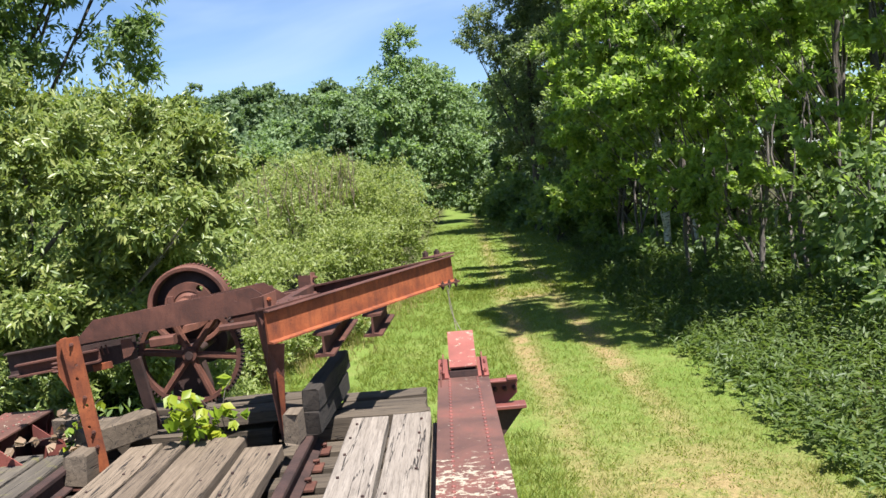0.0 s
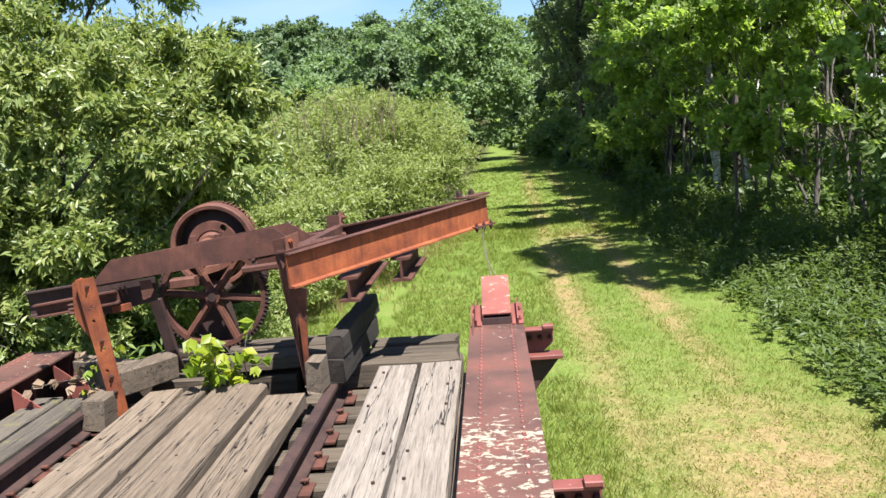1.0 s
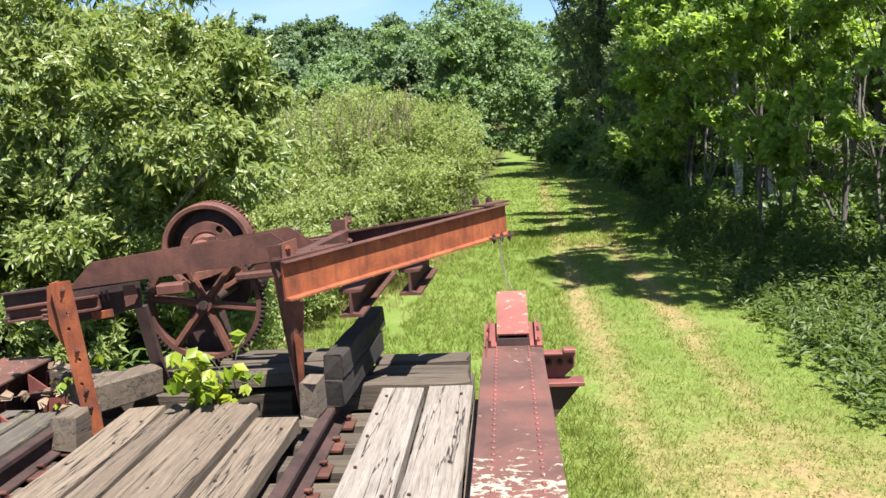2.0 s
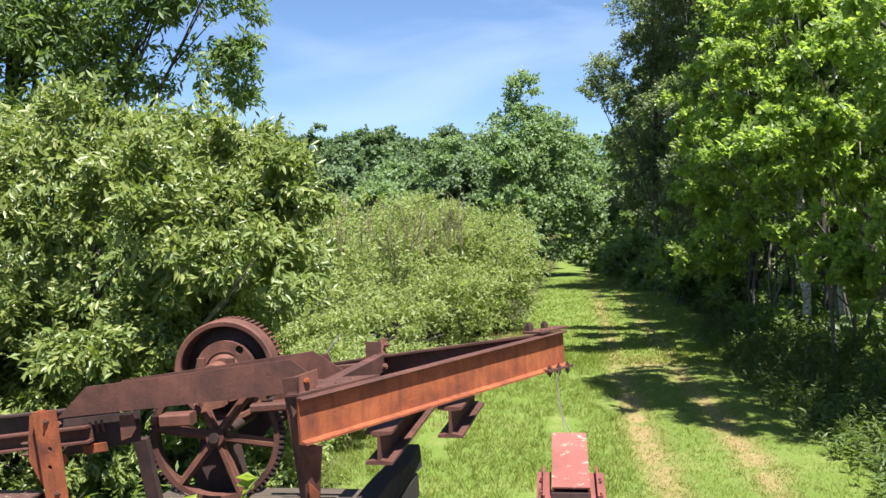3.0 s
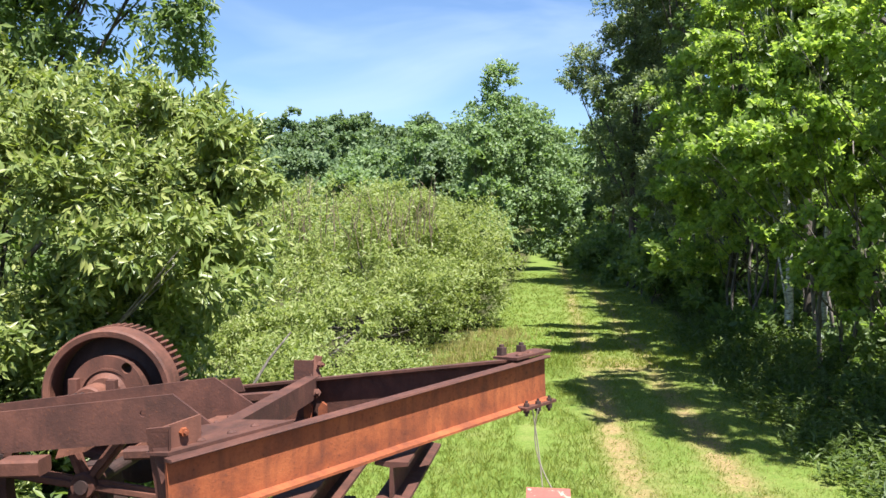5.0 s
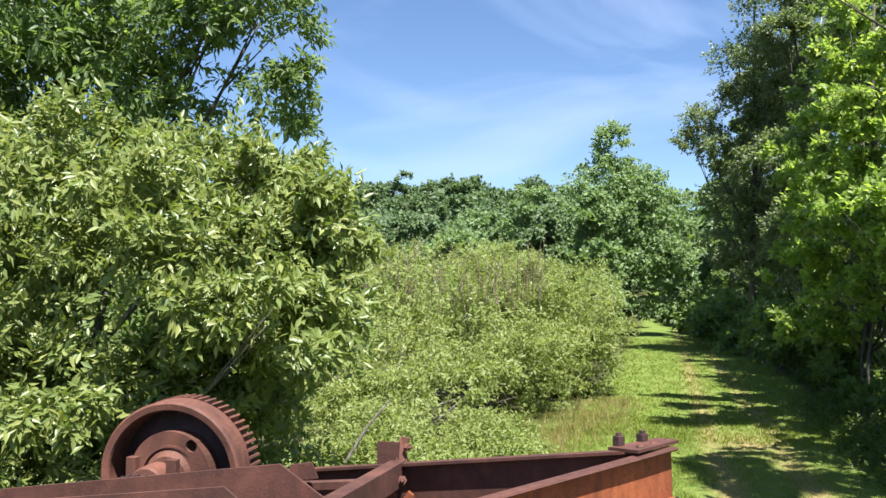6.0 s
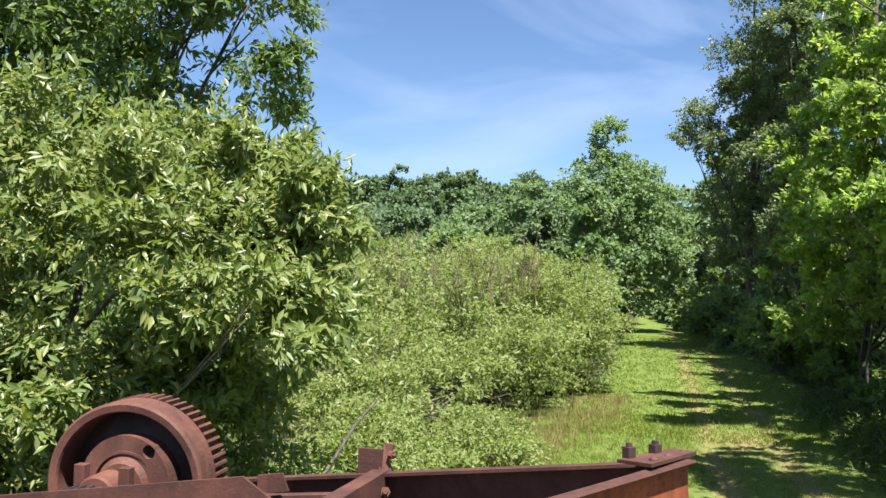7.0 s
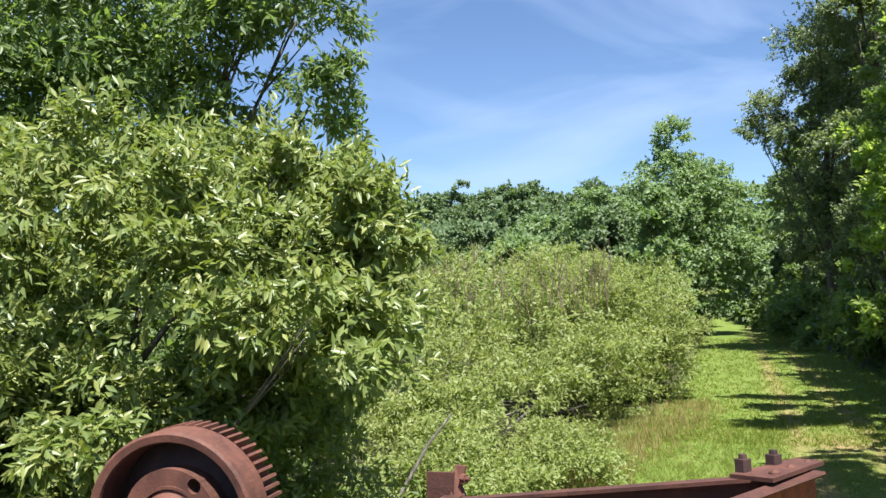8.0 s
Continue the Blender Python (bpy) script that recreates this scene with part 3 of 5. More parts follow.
def outrigger(y):
    """A bolted bracket that stands out from the girder's side."""
    t = thing("side_bracket", (0.9, y, 1.7), "bolted red steel bracket on the girder's side", "bracket", "brackets along the girder")
    bm = bmesh.new()
    extrude(bm, (0.797, y + 0.06, 1.695), (1.075, y + 0.06, 1.695), rect(0.16, 0.03, 0.004))
    part("shelf", bm, RED_PAINT, t)
    bm = bmesh.new()
    outline_plate(bm, [(0.797, y + 0.05, 1.68), (1.06, y + 0.05, 1.68), (1.02, y + 0.05, 1.63), (0.86, y + 0.05, 1.43), (0.797, y + 0.05, 1.3)], 0.016, (0, 1, 0))
    # dark rust here stands in for the shelf's shadow on the knee
    part("knee", bm, RUST_DARK, t)
    bm = bmesh.new()
    outline_plate(bm, [(0.797, y + 0.1, 1.71), (0.93, y + 0.1, 1.71), (1.015, y + 0.1, 1.79), (1.02, y + 0.1, 1.9), (0.797, y + 0.1, 1.9)], 0.014, (0, 1, 0))
    part("lug", bm, RED_PAINT, t)
    bm = bmesh.new()
    extrude(bm, (0.797, y + 0.06, 1.908), (1.02, y + 0.06, 1.908), rect(0.1, 0.016, 0.003))
    part("lug_flange", bm, RED_PAINT, t)
    for k in range(3):
        bm = bmesh.new()
        bolt(bm, (0.835 + 0.08 * k, y + 0.1, 1.83), (0, -1, 0), 0.022, 0.035)
        part("bolt", bm, RUST_BROWN, t)
    bm = bmesh.new()
    extrude(bm, (0.935, y + 0.04, 1.93), (1.015, y + 0.04, 1.93), rect(0.08, 0.028, 0.005))
    part("nut_plate", bm, RED_PAINT, t)
    return t


bracket_one = outrigger(7.35)
copy_thing(bracket_one, pose(0.9, 4.45, 1.7))
copy_thing(bracket_one, pose(0.9, 1.55, 1.7))
copy_thing(bracket_one, pose(0.9, -1.35, 1.7))

# rails, tie plates and ties
for x, y_end in ((-0.61, 7.08), (-2.32, 6.72)):
    r = thing("rail", (x, 2.0, DECK - 0.152), "worn dark rusty railway rail spiked to the ties", "rail", "rails on the deck")
    bm = bmesh.new()
    extrude(bm, (x, Y0, DECK - 0.152), (x, y_end, DECK - 0.152), RAIL)
    part("rail_bar", bm, RUST_DARK, r)
    for k in range(26):
        y = y_end - 0.22 - 0.39 * k
        bm = bmesh.new()
        extrude(bm, (x, y - 0.09, DECK - 0.158), (x, y + 0.09, DECK - 0.158), rect(0.27, 0.014, 0.003))
        part("tie_plate", bm, RUST_BROWN, r)
        for s in (-1, 1):
            bm = bmesh.new()
            rod(bm, (x + s * 0.095, y + s * 0.05, DECK - 0.16), (x + s * 0.095, y + s * 0.05, DECK - 0.125), 0.011, 0.011, 6)
            extrude(bm, (x + s * 0.105, y + s * 0.05, DECK - 0.12), (x + s * 0.06, y + s * 0.05, DECK - 0.122), rect(0.032, 0.016, 0.004))
            part("spike", bm, RUST_BROWN, r)

ties = thing("tie_deck", (-1.2, 2.5, 1.5), "old weathered wooden bridge ties under the rails", "bridge ties", kind="structure")
rnd = random.Random(4)
for k in range(28):
    y = 7.0 - 0.39 * k
    bm = bmesh.new()
    extrude(bm, (-2.7, y, 1.5), (0.34 + rnd.uniform(-0.06, 0.01), y, 1.5), rect(0.23, 0.2, 0.012), cuts=6, wobble=0.012, seed=k)
    part("tie", bm, WOOD_TIE, ties)
for k, (x0, x1, y, z) in enumerate(((-0.95, 0.25, 7.5, 1.62), (-0.6, 0.24, 7.8, 1.61), (-0.5, 0.235, 8.12, 1.61), (-2.6, -1.0, 7.45, 1.6), (-2.5, -0.9, 7.9, 1.6), (-2.4, -0.9, 8.4, 1.6))):
    bm = bmesh.new()
    extrude(bm, (x0, y, z), (x1, y + rnd.uniform(-0.05, 0.05), z), rect(0.24, 0.2, 0.012), cuts=6, wobble=0.012, seed=40 + k)
    part("tie", bm, WOOD_TIE, ties)
bm = bmesh.new()
extrude(bm, (-1.2, 8.55, 0.75), (-1.2, 6.9, 0.75), rect(2.9, 1.46, 0.05), cuts=5, wobble=0.02)
part("abutment", bm, WOOD_TIMBER, ties)

deck = thing("plank_deck", (-1.2, 2.5, DECK), "loose weathered timber planks laid along the deck", "deck planks", kind="structure")


def plank(x0, x1, ya, yb, z, mat, thick=0.075, seed=0, tilt=0.0, skew=0.0):
    bm = bmesh.new()
    extrude(bm, ((x0 + x1) / 2 + skew, ya, z - thick / 2), ((x0 + x1) / 2, yb, z - thick / 2 + tilt), rect(x1 - x0, thick, 0.009), cuts=22, wobble=0.011, seed=seed)
    part("plank", bm, mat, deck)


plank(-0.325, -0.032, Y0, 7.13, DECK, WOOD_PALE, 0.1, 1)
plank(0.006, 0.298, Y0, 7.18, DECK, WOOD_PALE, 0.1, 2)
plank(0.31, 0.355, Y0, 7.0, DECK - 0.05, WOOD_GREY, 0.09, 22)
for k, (x0, x1, yb, z) in enumerate(((-1.975, -1.73, 6.84, 0.005), (-1.705, -1.545, 6.9, 0.0), (-1.52, -1.375, 6.89, -0.01), (-1.35, -1.1, 6.86, 0.01), (-1.05, -0.77, 6.58, 0.0))):
    plank(x0, x1, Y0, yb, DECK + z, WOOD_GREY, 0.1, 3 + k, 0.0, rnd.uniform(-0.02, 0.02))
for k, (x0, x1, yb) in enumerate(((-2.88, -2.66, 6.88), (-2.63, -2.43, 6.86))):
    plank(x0, x1, Y0, yb, DECK - 0.02, WOOD_MOSSY, 0.09, 12 + k)


# spike heads sunk in the planks
for k in range(44):
    x0, x1, y_far = ((-0.325, -0.032, 7.05), (0.006, 0.298, 7.1), (-1.975, -1.73, 6.7), (-1.35, -1.1, 6.8), (-1.05, -0.77, 6.5))[k % 5]
    x, y = x0 + (x1 - x0) * rnd.choice((0.22, 0.78)) + rnd.uniform(-0.02, 0.02), y_far - 0.12 - 0.39 * (k // 5) + rnd.uniform(-0.05, 0.05)
    bm = bmesh.new()
    rod(bm, (x, y, DECK - 0.03), (x, y, DECK + 0.012), 0.012, 0.01, 6)
    part("nail", bm, RUST_DARK, deck)


# loose timbers at the end of the span
def timber(p0, p1, w, h, mat, label, seed):
    t = thing("timber", ((p0[0] + p1[0]) / 2, (p0[1] + p1[1]) / 2, p0[2] - h / 2), label, "timber", "timbers under the winch")
    bm = bmesh.new()
    extrude(bm, p0, p1, rect(w, h, 0.014), cuts=8, wobble=0.014, seed=seed)
    part("beam", bm, mat, t)
    return t


timber((-0.575, 6.74, 1.855), (-0.51, 8.12, 1.855), 0.13, 0.18, WOOD_DARK_SHADED, "rotten timber on edge under the boom, coloured dark for its shade", 1)
timber((-0.57, 6.76, 2.03), (-0.5, 8.2, 2.035), 0.13, 0.165, WOOD_DARK_SHADED, "rotten timber stacked on another under the boom, coloured dark for its shade", 8)
timber((-0.69, 6.53, 1.885), (-0.68, 6.73, 1.885), 0.12, 0.23, WOOD_TIMBER, "short split timber block beside the steel post", 2)
timber((-2.3, 6.76, 1.83), (-1.96, 7.24, 1.85), 0.19, 0.2, WOOD_TIMBER, "weathered grey timber with sawn end", 3)
timber((-2.72, 7.35, 1.84), (-2.1, 7.08, 1.84), 0.16, 0.16, WOOD_TIMBER, "short weathered timber packing", 4)
timber((-2.22, 6.42, 1.74), (-2.2, 6.74, 1.74), 0.16, 0.22, WOOD_TIMBER, "short tie end beside the steel post", 5)
timber((-1.65, 7.36, 1.8), (-0.74, 7.42, 1.8), 0.22, 0.12, WOOD_TIE, "flat weathered timber under the winch", 6)
timber((-1.6, 7.66, 1.8), (-0.74, 7.72, 1.8), 0.2, 0.12, WOOD_TIE, "flat weathered timber under the winch", 7)

# ---- the winch frame ----
winch = thing("winch_frame", (-1.2, 7.5, 1.77), "rusty steel A-shaped winch frame with two large gear wheels", "winch")


def frame_part(name, mat, build, label="", smooth=False):
    bm = bmesh.new()
    build(bm)
    return part(name, bm, mat, winch, label, smooth)


def along(x, y):
    """A place in the slightly turned lengthwise plane of the winch that passes x = -1.13 at depth y."""
    return y + 0.07 * (x + 1.13)


AXLE = (-0.07, 1, 0)


def pierced_plate(bm, points, holes, thick, way):
    """A flat plate with round holes (centre, radius) that go right through."""
    off = Vector(way).normalized()
    s = (Vector(points[1]) - Vector(points[0])).normalized()
    u = off.cross(s)
    rings = [[Vector(p) for p in points]] + [[Vector(c) + (s * math.cos(a) + u * math.sin(a)) * r for a in (k * math.tau / 14 for k in range(14))] for c, r in holes]
    sheets = []
    for h in (0.0, thick):
        loops = [[bm.verts.new(p + off * h) for p in ring] for ring in rings]
        edges = [bm.edges.new((l[k], l[(k + 1) % len(l)])) for l in loops for k in range(len(l))]
        bmesh.ops.triangle_fill(bm, edges=edges, use_beauty=True, use_dissolve=False)
        sheets.append(loops)
    for a, b_ in zip(*sheets):
        for k in range(len(a)):
            bm.faces.new((a[k], a[(k + 1) % len(a)], b_[(k + 1) % len(a)], b_[k]))


C1a, C1b = Vector((-0.806, 6.555, 2.632)), Vector((0.557, 8.3, 2.775))
C2a, C2b = Vector((-1.75, 8.74, 2.42)), Vector((0.5, 8.3, 2.76))
near_beam = frame_part("boom_channel", RUST_ORANGE, lambda bm: extrude(bm, C1a, C1b, [(0, -0.122), (0.06, -0.122), (0.06, -0.11), (0.014, -0.103), (0.014, 0.108), (0, 0.108)], cuts=10, wobble=0.0015), "rusty orange steel channel")
frame_part("top_flange", RUST_BROWN, lambda bm: extrude(bm, C1a, C1b, [(0, 0.108), (0.05, 0.11), (0.054, 0.116), (0.05, 0.1225), (0, 0.1225)], cuts=10, wobble=0.0015), "dark rusty top flange")
far_beam = frame_part("boom_channel", RUST_BROWN, lambda bm: extrude(bm, C2a, C2b, channel(0.06, 0.25, 0.014, 1), cuts=6))
frame_part("apex_plate", RUST_BROWN, lambda bm: outline_plate(bm, [(0.29, 8.17, 2.885), (0.42, 8.07, 2.895), (0.6, 8.34, 2.905), (0.51, 8.38, 2.905)], 0.014, (0, 0, 1)))
frame_part("apex_plate", RUST_BROWN, lambda bm: outline_plate(bm, [(0.43, 8.06, 2.655), (0.47, 8.03, 2.655), (0.63, 8.28, 2.66), (0.56, 8.36, 2.66), (0.4, 8.2, 2.655)], 0.014, (0, 0, -1)))
for x, y in ((0.335, 8.2), (0.437, 8.295)):
    frame_part("bolt", RUST_DARK, lambda bm: extrude(bm, (x, y, 2.9), (x, y, 2.945), rect(0.042, 0.042, 0.005), up=(0.6, 0.8, 0)))
    frame_part("bolt_end", RUST_DARK, lambda bm: rod(bm, (x, y, 2.945), (x, y, 2.96), 0.014, 0.013, 8))
for x, y in ((0.43, 8.14), (0.487, 8.235), (0.548, 8.33)):
    frame_part("rivet", RUST_BROWN, lambda bm: rivet(bm, (x, y, 2.906), (0, 0, 1), 0.022))
for x, y in ((0.47, 8.08), (0.53, 8.15), (0.59, 8.24)):
    frame_part("bolt", RUST_DARK, lambda bm: bolt(bm, (x, y, 2.657), (0, 0, 1), 0.015, 0.016))
    frame_part("bolt", RUST_DARK, lambda bm: bolt(bm, (x, y, 2.643), (0, 0, -1), 0.017, 0.022))

# two side plates that carry the gear shafts
near_hole = Vector((-1.125, along(-1.125, 7.06), 2.793))
frame_part("side_plate", RUST_BROWN, lambda bm: pierced_plate(bm, [(x, along(x, 7.06), z) for x, z in ((-2.39, 2.553), (-2.215, 2.734), (-1.002, 2.876), (-0.795, 2.722), (-1.055, 2.678))], [(near_hole, 0.015)], 0.014, AXLE), "long rusty brown side plate with a bolt hole")
frame_part("side_plate", RUST_BROWN, lambda bm: outline_plate(bm, [(x, along(x, 7.572), z) for x, z in ((-2.42, 2.5), (-2.26, 2.688), (-1.012, 2.856), (-0.782, 2.702), (-1.05, 2.655))], 0.014, AXLE), "long rusty brown side plate")
frame_part("plate_clip", RUST_BROWN, lambda bm: outline_plate(bm, [(x, along(x, 7.95), z) for x, z in ((-1.12, 2.7), (-1.12, 2.775), (-1.02, 2.79), (-0.99, 2.72))], 0.014, AXLE))
frame_part("stub_channel", RUST_BROWN, lambda bm: extrude(bm, (-2.82, along(-2.82, 7.1), 2.395), (-2.2, along(-2.2, 7.1), 2.46), channel(0.07, 0.1, 0.012, 1)))
frame_part("sole_channel", RUST_DARK, lambda bm: extrude(bm, (-3.15, along(-3.15, 7.62), 2.36), (-2.3, along(-2.3, 7.62), 2.435), channel(0.07, 0.2, 0.012, 1)))
frame_part("slotted_plate", RUST_DARK, lambda bm: outline_plate(bm, [(x, along(x, 7.17), z) for x, z in ((-2.42, 2.3), (-2.42, 2.52), (-1.95, 2.57), (-1.95, 2.39))], 0.012, AXLE))
for k in range(4):
    frame_part("slot_bar", RUST_MID, lambda bm: rod(bm, (-2.27 + 0.037 * k, along(-2.27, 7.155), 2.43 + 0.008 * k), (-2.285 + 0.037 * k, along(-2.27, 7.155), 2.5 + 0.008 * k), 0.008, 0.008, 6))
for x, z, w in ((-2.2, 2.36, 0.15), (-2.42, 2.29, 0.1)):
    frame_part("lower_clip", RUST_ORANGE, lambda bm: extrude(bm, (x - w / 2, along(x, 7.12), z - 0.01), (x + w / 2, along(x, 7.12), z + 0.012), rect(0.012, 0.055, 0.003)))
frame_part("mottled_plate", RUST_MID, lambda bm: outline_plate(bm, [(x, along(x, 7.1), z) for x, z in ((-2.03, 2.41), (-2.04, 2.555), (-1.96, 2.56), (-1.94, 2.48), (-1.97, 2.43))], 0.012, AXLE), "mottled rusty plate")
for x, z in ((-2.44, 2.5), (-1.86, 2.51)):
    frame_part("bolt", RUST_MID, lambda bm: bolt(bm, (x, along(x, 7.16), z), (0.07, -1, 0), 0.018, 0.02))

# the straps that tie the two channels
frame_part("cross_strap", RUST_BROWN, lambda bm: extrude(bm, (-0.79, 6.98, 2.735), (-0.765, 8.6, 2.69), [(-0.05, 0), (0.012, 0), (0.012, -0.11), (0.024, -0.11), (0.024, 0.012), (-0.05, 0.012)]), "rusty angle-iron strap across the frame")
frame_part("tie_plate", RUST_MID, lambda bm: outline_plate(bm, [(-1.06, 7.1, 2.675), (-0.79, 7.0, 2.7), (-0.79, 7.78, 2.675), (-0.96, 7.85, 2.655)], 0.012, (0, 0, 1)), "riveted flat tie plate")
for k in range(4):
    frame_part("rivet", RUST_BROWN, lambda bm: rivet(bm, (-0.93 + 0.012 * k, 7.22 + 0.14 * k, 2.694 - 0.004 * k), (0, 0, 1), 0.016))
frame_part("tie_rod", RUST_BROWN, lambda bm: extrude(bm, (-1.35, 8.02, 2.64), (-0.8, 8.02, 2.695), rect(0.03, 0.045, 0.006)))
frame_part("gusset", RUST_BROWN, lambda bm: outline_plate(bm, [(-0.9, 6.6, 2.745), (-0.8, 6.56, 2.757), (-0.46, 6.99, 2.79), (-0.76, 7.14, 2.75), (-0.95, 7.0, 2.735)], 0.012, (0, 0, 1)))
for x, y in ((-0.83, 6.66), (-0.74, 6.72), (-0.66, 6.83), (-0.82, 6.88), (-0.6, 6.93)):
    frame_part("rivet", RUST_BROWN, lambda bm: rivet(bm, (x, y, 2.765 + 0.08 * (x + 0.8)), (0, 0, 1), 0.022))
frame_part("clip_angle", RUST_MID, lambda bm: outline_plate(bm, [(-0.86, 6.61, 2.75), (-0.75, 6.73, 2.76), (-0.75, 6.73, 2.875), (-0.86, 6.61, 2.845)], 0.012, (0.74, -0.67, 0)), "lit upright clip angle")
frame_part("bolt", RUST_ORANGE, lambda bm: bolt(bm, (-0.79, 6.67, 2.82), (0.74, -0.67, 0), 0.018, 0.018))
# the upright angle clip on the far channel
frame_part("clip_angle", RUST_BROWN, lambda bm: extrude(bm, (-0.775, 8.54, 2.66), (-0.775, 8.54, 2.795), [(0, 0), (0.115, 0), (0.115, 0.012), (0.012, 0.012), (0.012, 0.09), (0, 0.09)], up=(0, 1, 0)))
frame_part("clip_leg", RUST_MID, lambda bm: outline_plate(bm, [(-0.79, 8.53, 2.69), (-0.73, 8.56, 2.69), (-0.755, 8.58, 2.73), (-0.74, 8.6, 2.81), (-0.775, 8.57, 2.82)], 0.014, (0.3, 0.95, 0)))
frame_part("clip_bolt", RUST_MID, lambda bm: bolt(bm, (-0.745, 8.56, 2.77), (1, -0.4, 0), 0.02, 0.022))
frame_part("knob", RUST_MID, lambda bm: bolt(bm, (-0.735, 8.47, 2.62), (0.3, -1, 0.3), 0.026, 0.03))
for x in (-0.785, -0.7):
    frame_part("lug", RUST_ORANGE, lambda bm: outline_plate(bm, [(x - 0.02, 8.46, 2.44), (x + 0.022, 8.46, 2.45), (x + 0.024, 8.46, 2.55), (x - 0.002, 8.46, 2.57), (x - 0.024, 8.46, 2.535)], 0.03, (0, 1, 0)))
# orange sheet painting the sunlit lower part of the far channel's web
frame_part("lit_web_patch", RUST_ORANGE, lambda bm: outline_plate(bm, [(-0.95, 8.47, 2.38), (-0.78, 8.44, 2.47), (-0.45, 8.44, 2.5), (-0.4, 8.44, 2.38)], 0.014, (0, 1, 0)))
# beams under the boom
for a, b_ in (((-0.455, 6.88, 2.415), (-0.425, 8.45, 2.43)), ((-0.115, 7.32, 2.462), (-0.07, 8.3, 2.47))):
    frame_part("support_beam", RUST_BROWN, lambda bm: extrude(bm, a, b_, ibeam(0.15, 0.185, 0.016)), "short steel I-beam under the boom")
# posts
P0, P1 = Vector((-2.112, 6.61, 1.66)), Vector((-2.248, 6.61, 2.665))
frame_part("post", RUST_ORANGE, lambda bm: pierced_plate(bm, [P0 + Vector((-0.055, 0, 0)), P0 + Vector((0.055, 0, 0)), P1 + Vector((0.068, 0, 0.01)), P1 + Vector((-0.066, 0, -0.005))], [(P0.lerp(P1, f) + Vector((q, 0, 0)), 0.013) for f, q in ((0.14, -0.005), (0.26, -0.01), (0.34, -0.012), (0.5, 0.01), (0.7, -0.01), (0.8, 0.008))], 0.014, (0, 1, 0)), "rusty orange angle-iron post with bolt holes")
frame_part("post_leg", RUST_ORANGE, lambda bm: outline_plate(bm, [P0 + Vector((-0.055, 0.014, 0)), P1 + Vector((-0.066, 0.014, -0.005)), P1 + Vector((-0.066, 0.1, -0.005)), P0 + Vector((-0.055, 0.1, 0))], 0.013, (1, 0, 0)))
frame_part("gusset", RUST_ORANGE, lambda bm: outline_plate(bm, [(-2.36, 6.66, 2.635), (-2.3, 6.66, 2.66), (-2.22, 6.66, 2.2), (-2.275, 6.66, 2.21), (-2.38, 6.66, 2.4)], 0.012, (0, 1, 0)))
for f in (0.19, 0.3, 0.56, 0.95):
    frame_part("bolt", RUST_BROWN, lambda bm: bolt(bm, P0.lerp(P1, f) + Vector((0.012, 0, 0)), (0, -1, 0), 0.016, 0.014))
for k in range(3):
    frame_part("bolt", RUST_BROWN, lambda bm: bolt(bm, (-2.37, 6.66, 2.42 + 0.03 * k), (-1, -0.2, 0), 0.012, 0.03))
frame_part("bearing_pedestal", RUST_DARK, lambda bm: outline_plate(bm, [(-1.99, 7.9, 1.76), (-1.65, 7.9, 1.76), (-1.66, 7.9, 1.95), (-1.73, 7.9, 2.25), (-1.78, 7.9, 2.32), (-1.86, 7.9, 2.32), (-1.92, 7.9, 2.2)], 0.2, (0, 1, 0)), "dark rusted bearing pedestal behind the spoked gear")
frame_part("post", RUST_BROWN, lambda bm: outline_plate(bm, [(-0.897, 6.59, 2.845), (-0.81, 6.59, 2.855), (-0.8, 6.56, 2.51), (-0.69, 6.58, 2.5), (-0.728, 6.66, 2.3), (-0.768, 6.72, 1.77), (-0.8, 6.72, 1.77), (-0.848, 6.66, 2.3)], 0.016, (0.1, 1, 0)), "tapered rusty flat-bar post")
frame_part("post_stiffener", RUST_ORANGE, lambda bm: outline_plate(bm, [(-0.775, 6.62, 2.3), (-0.728, 6.65, 2.24), (-0.765, 6.71, 1.8), (-0.785, 6.71, 1.8)], 0.012, (0.3, -0.9, 0)))
frame_part("brace", RUST_DARK, lambda bm: extrude(bm, (-1.97, 7.4, 1.76), (-2.04, 7.3, 2.36), rect(0.09, 0.05, 0.004), up=(0, 1, 0)))


# the broad upper gear
GC = Vector((-1.812, 8.09, 2.648))
gear = frame_part("bull_gear", RUST_MID, lambda bm: lathe(bm, GC, AXLE, [(0.316, 0.014), (0.322, 0.004), (0.35, 0.0), (0.361, 0.01), (0.363, 0.15), (0.338, 0.152), (0.338, 0.28), (0.316, 0.28)], 96), "broad rusty gear with a deep rim and a hub disc")
part_bm = bmesh.new()
teeth(part_bm, GC, AXLE, 0.338, 0.03, 0.15, 0.278, 60)
tagged(part("gear_teeth", part_bm, RUST_MID, gear), kind="stuff")
part_bm = bmesh.new()
lathe(part_bm, GC + Vector((0, 0.1, 0)), AXLE, [(0.214, 0), (0.317, 0.05), (0.317, 0.07), (0.214, 0.03)], 60)
part("gear_web", part_bm, RUST_DARK, gear)
HOLE = Vector((0.112, 0, 0.152))


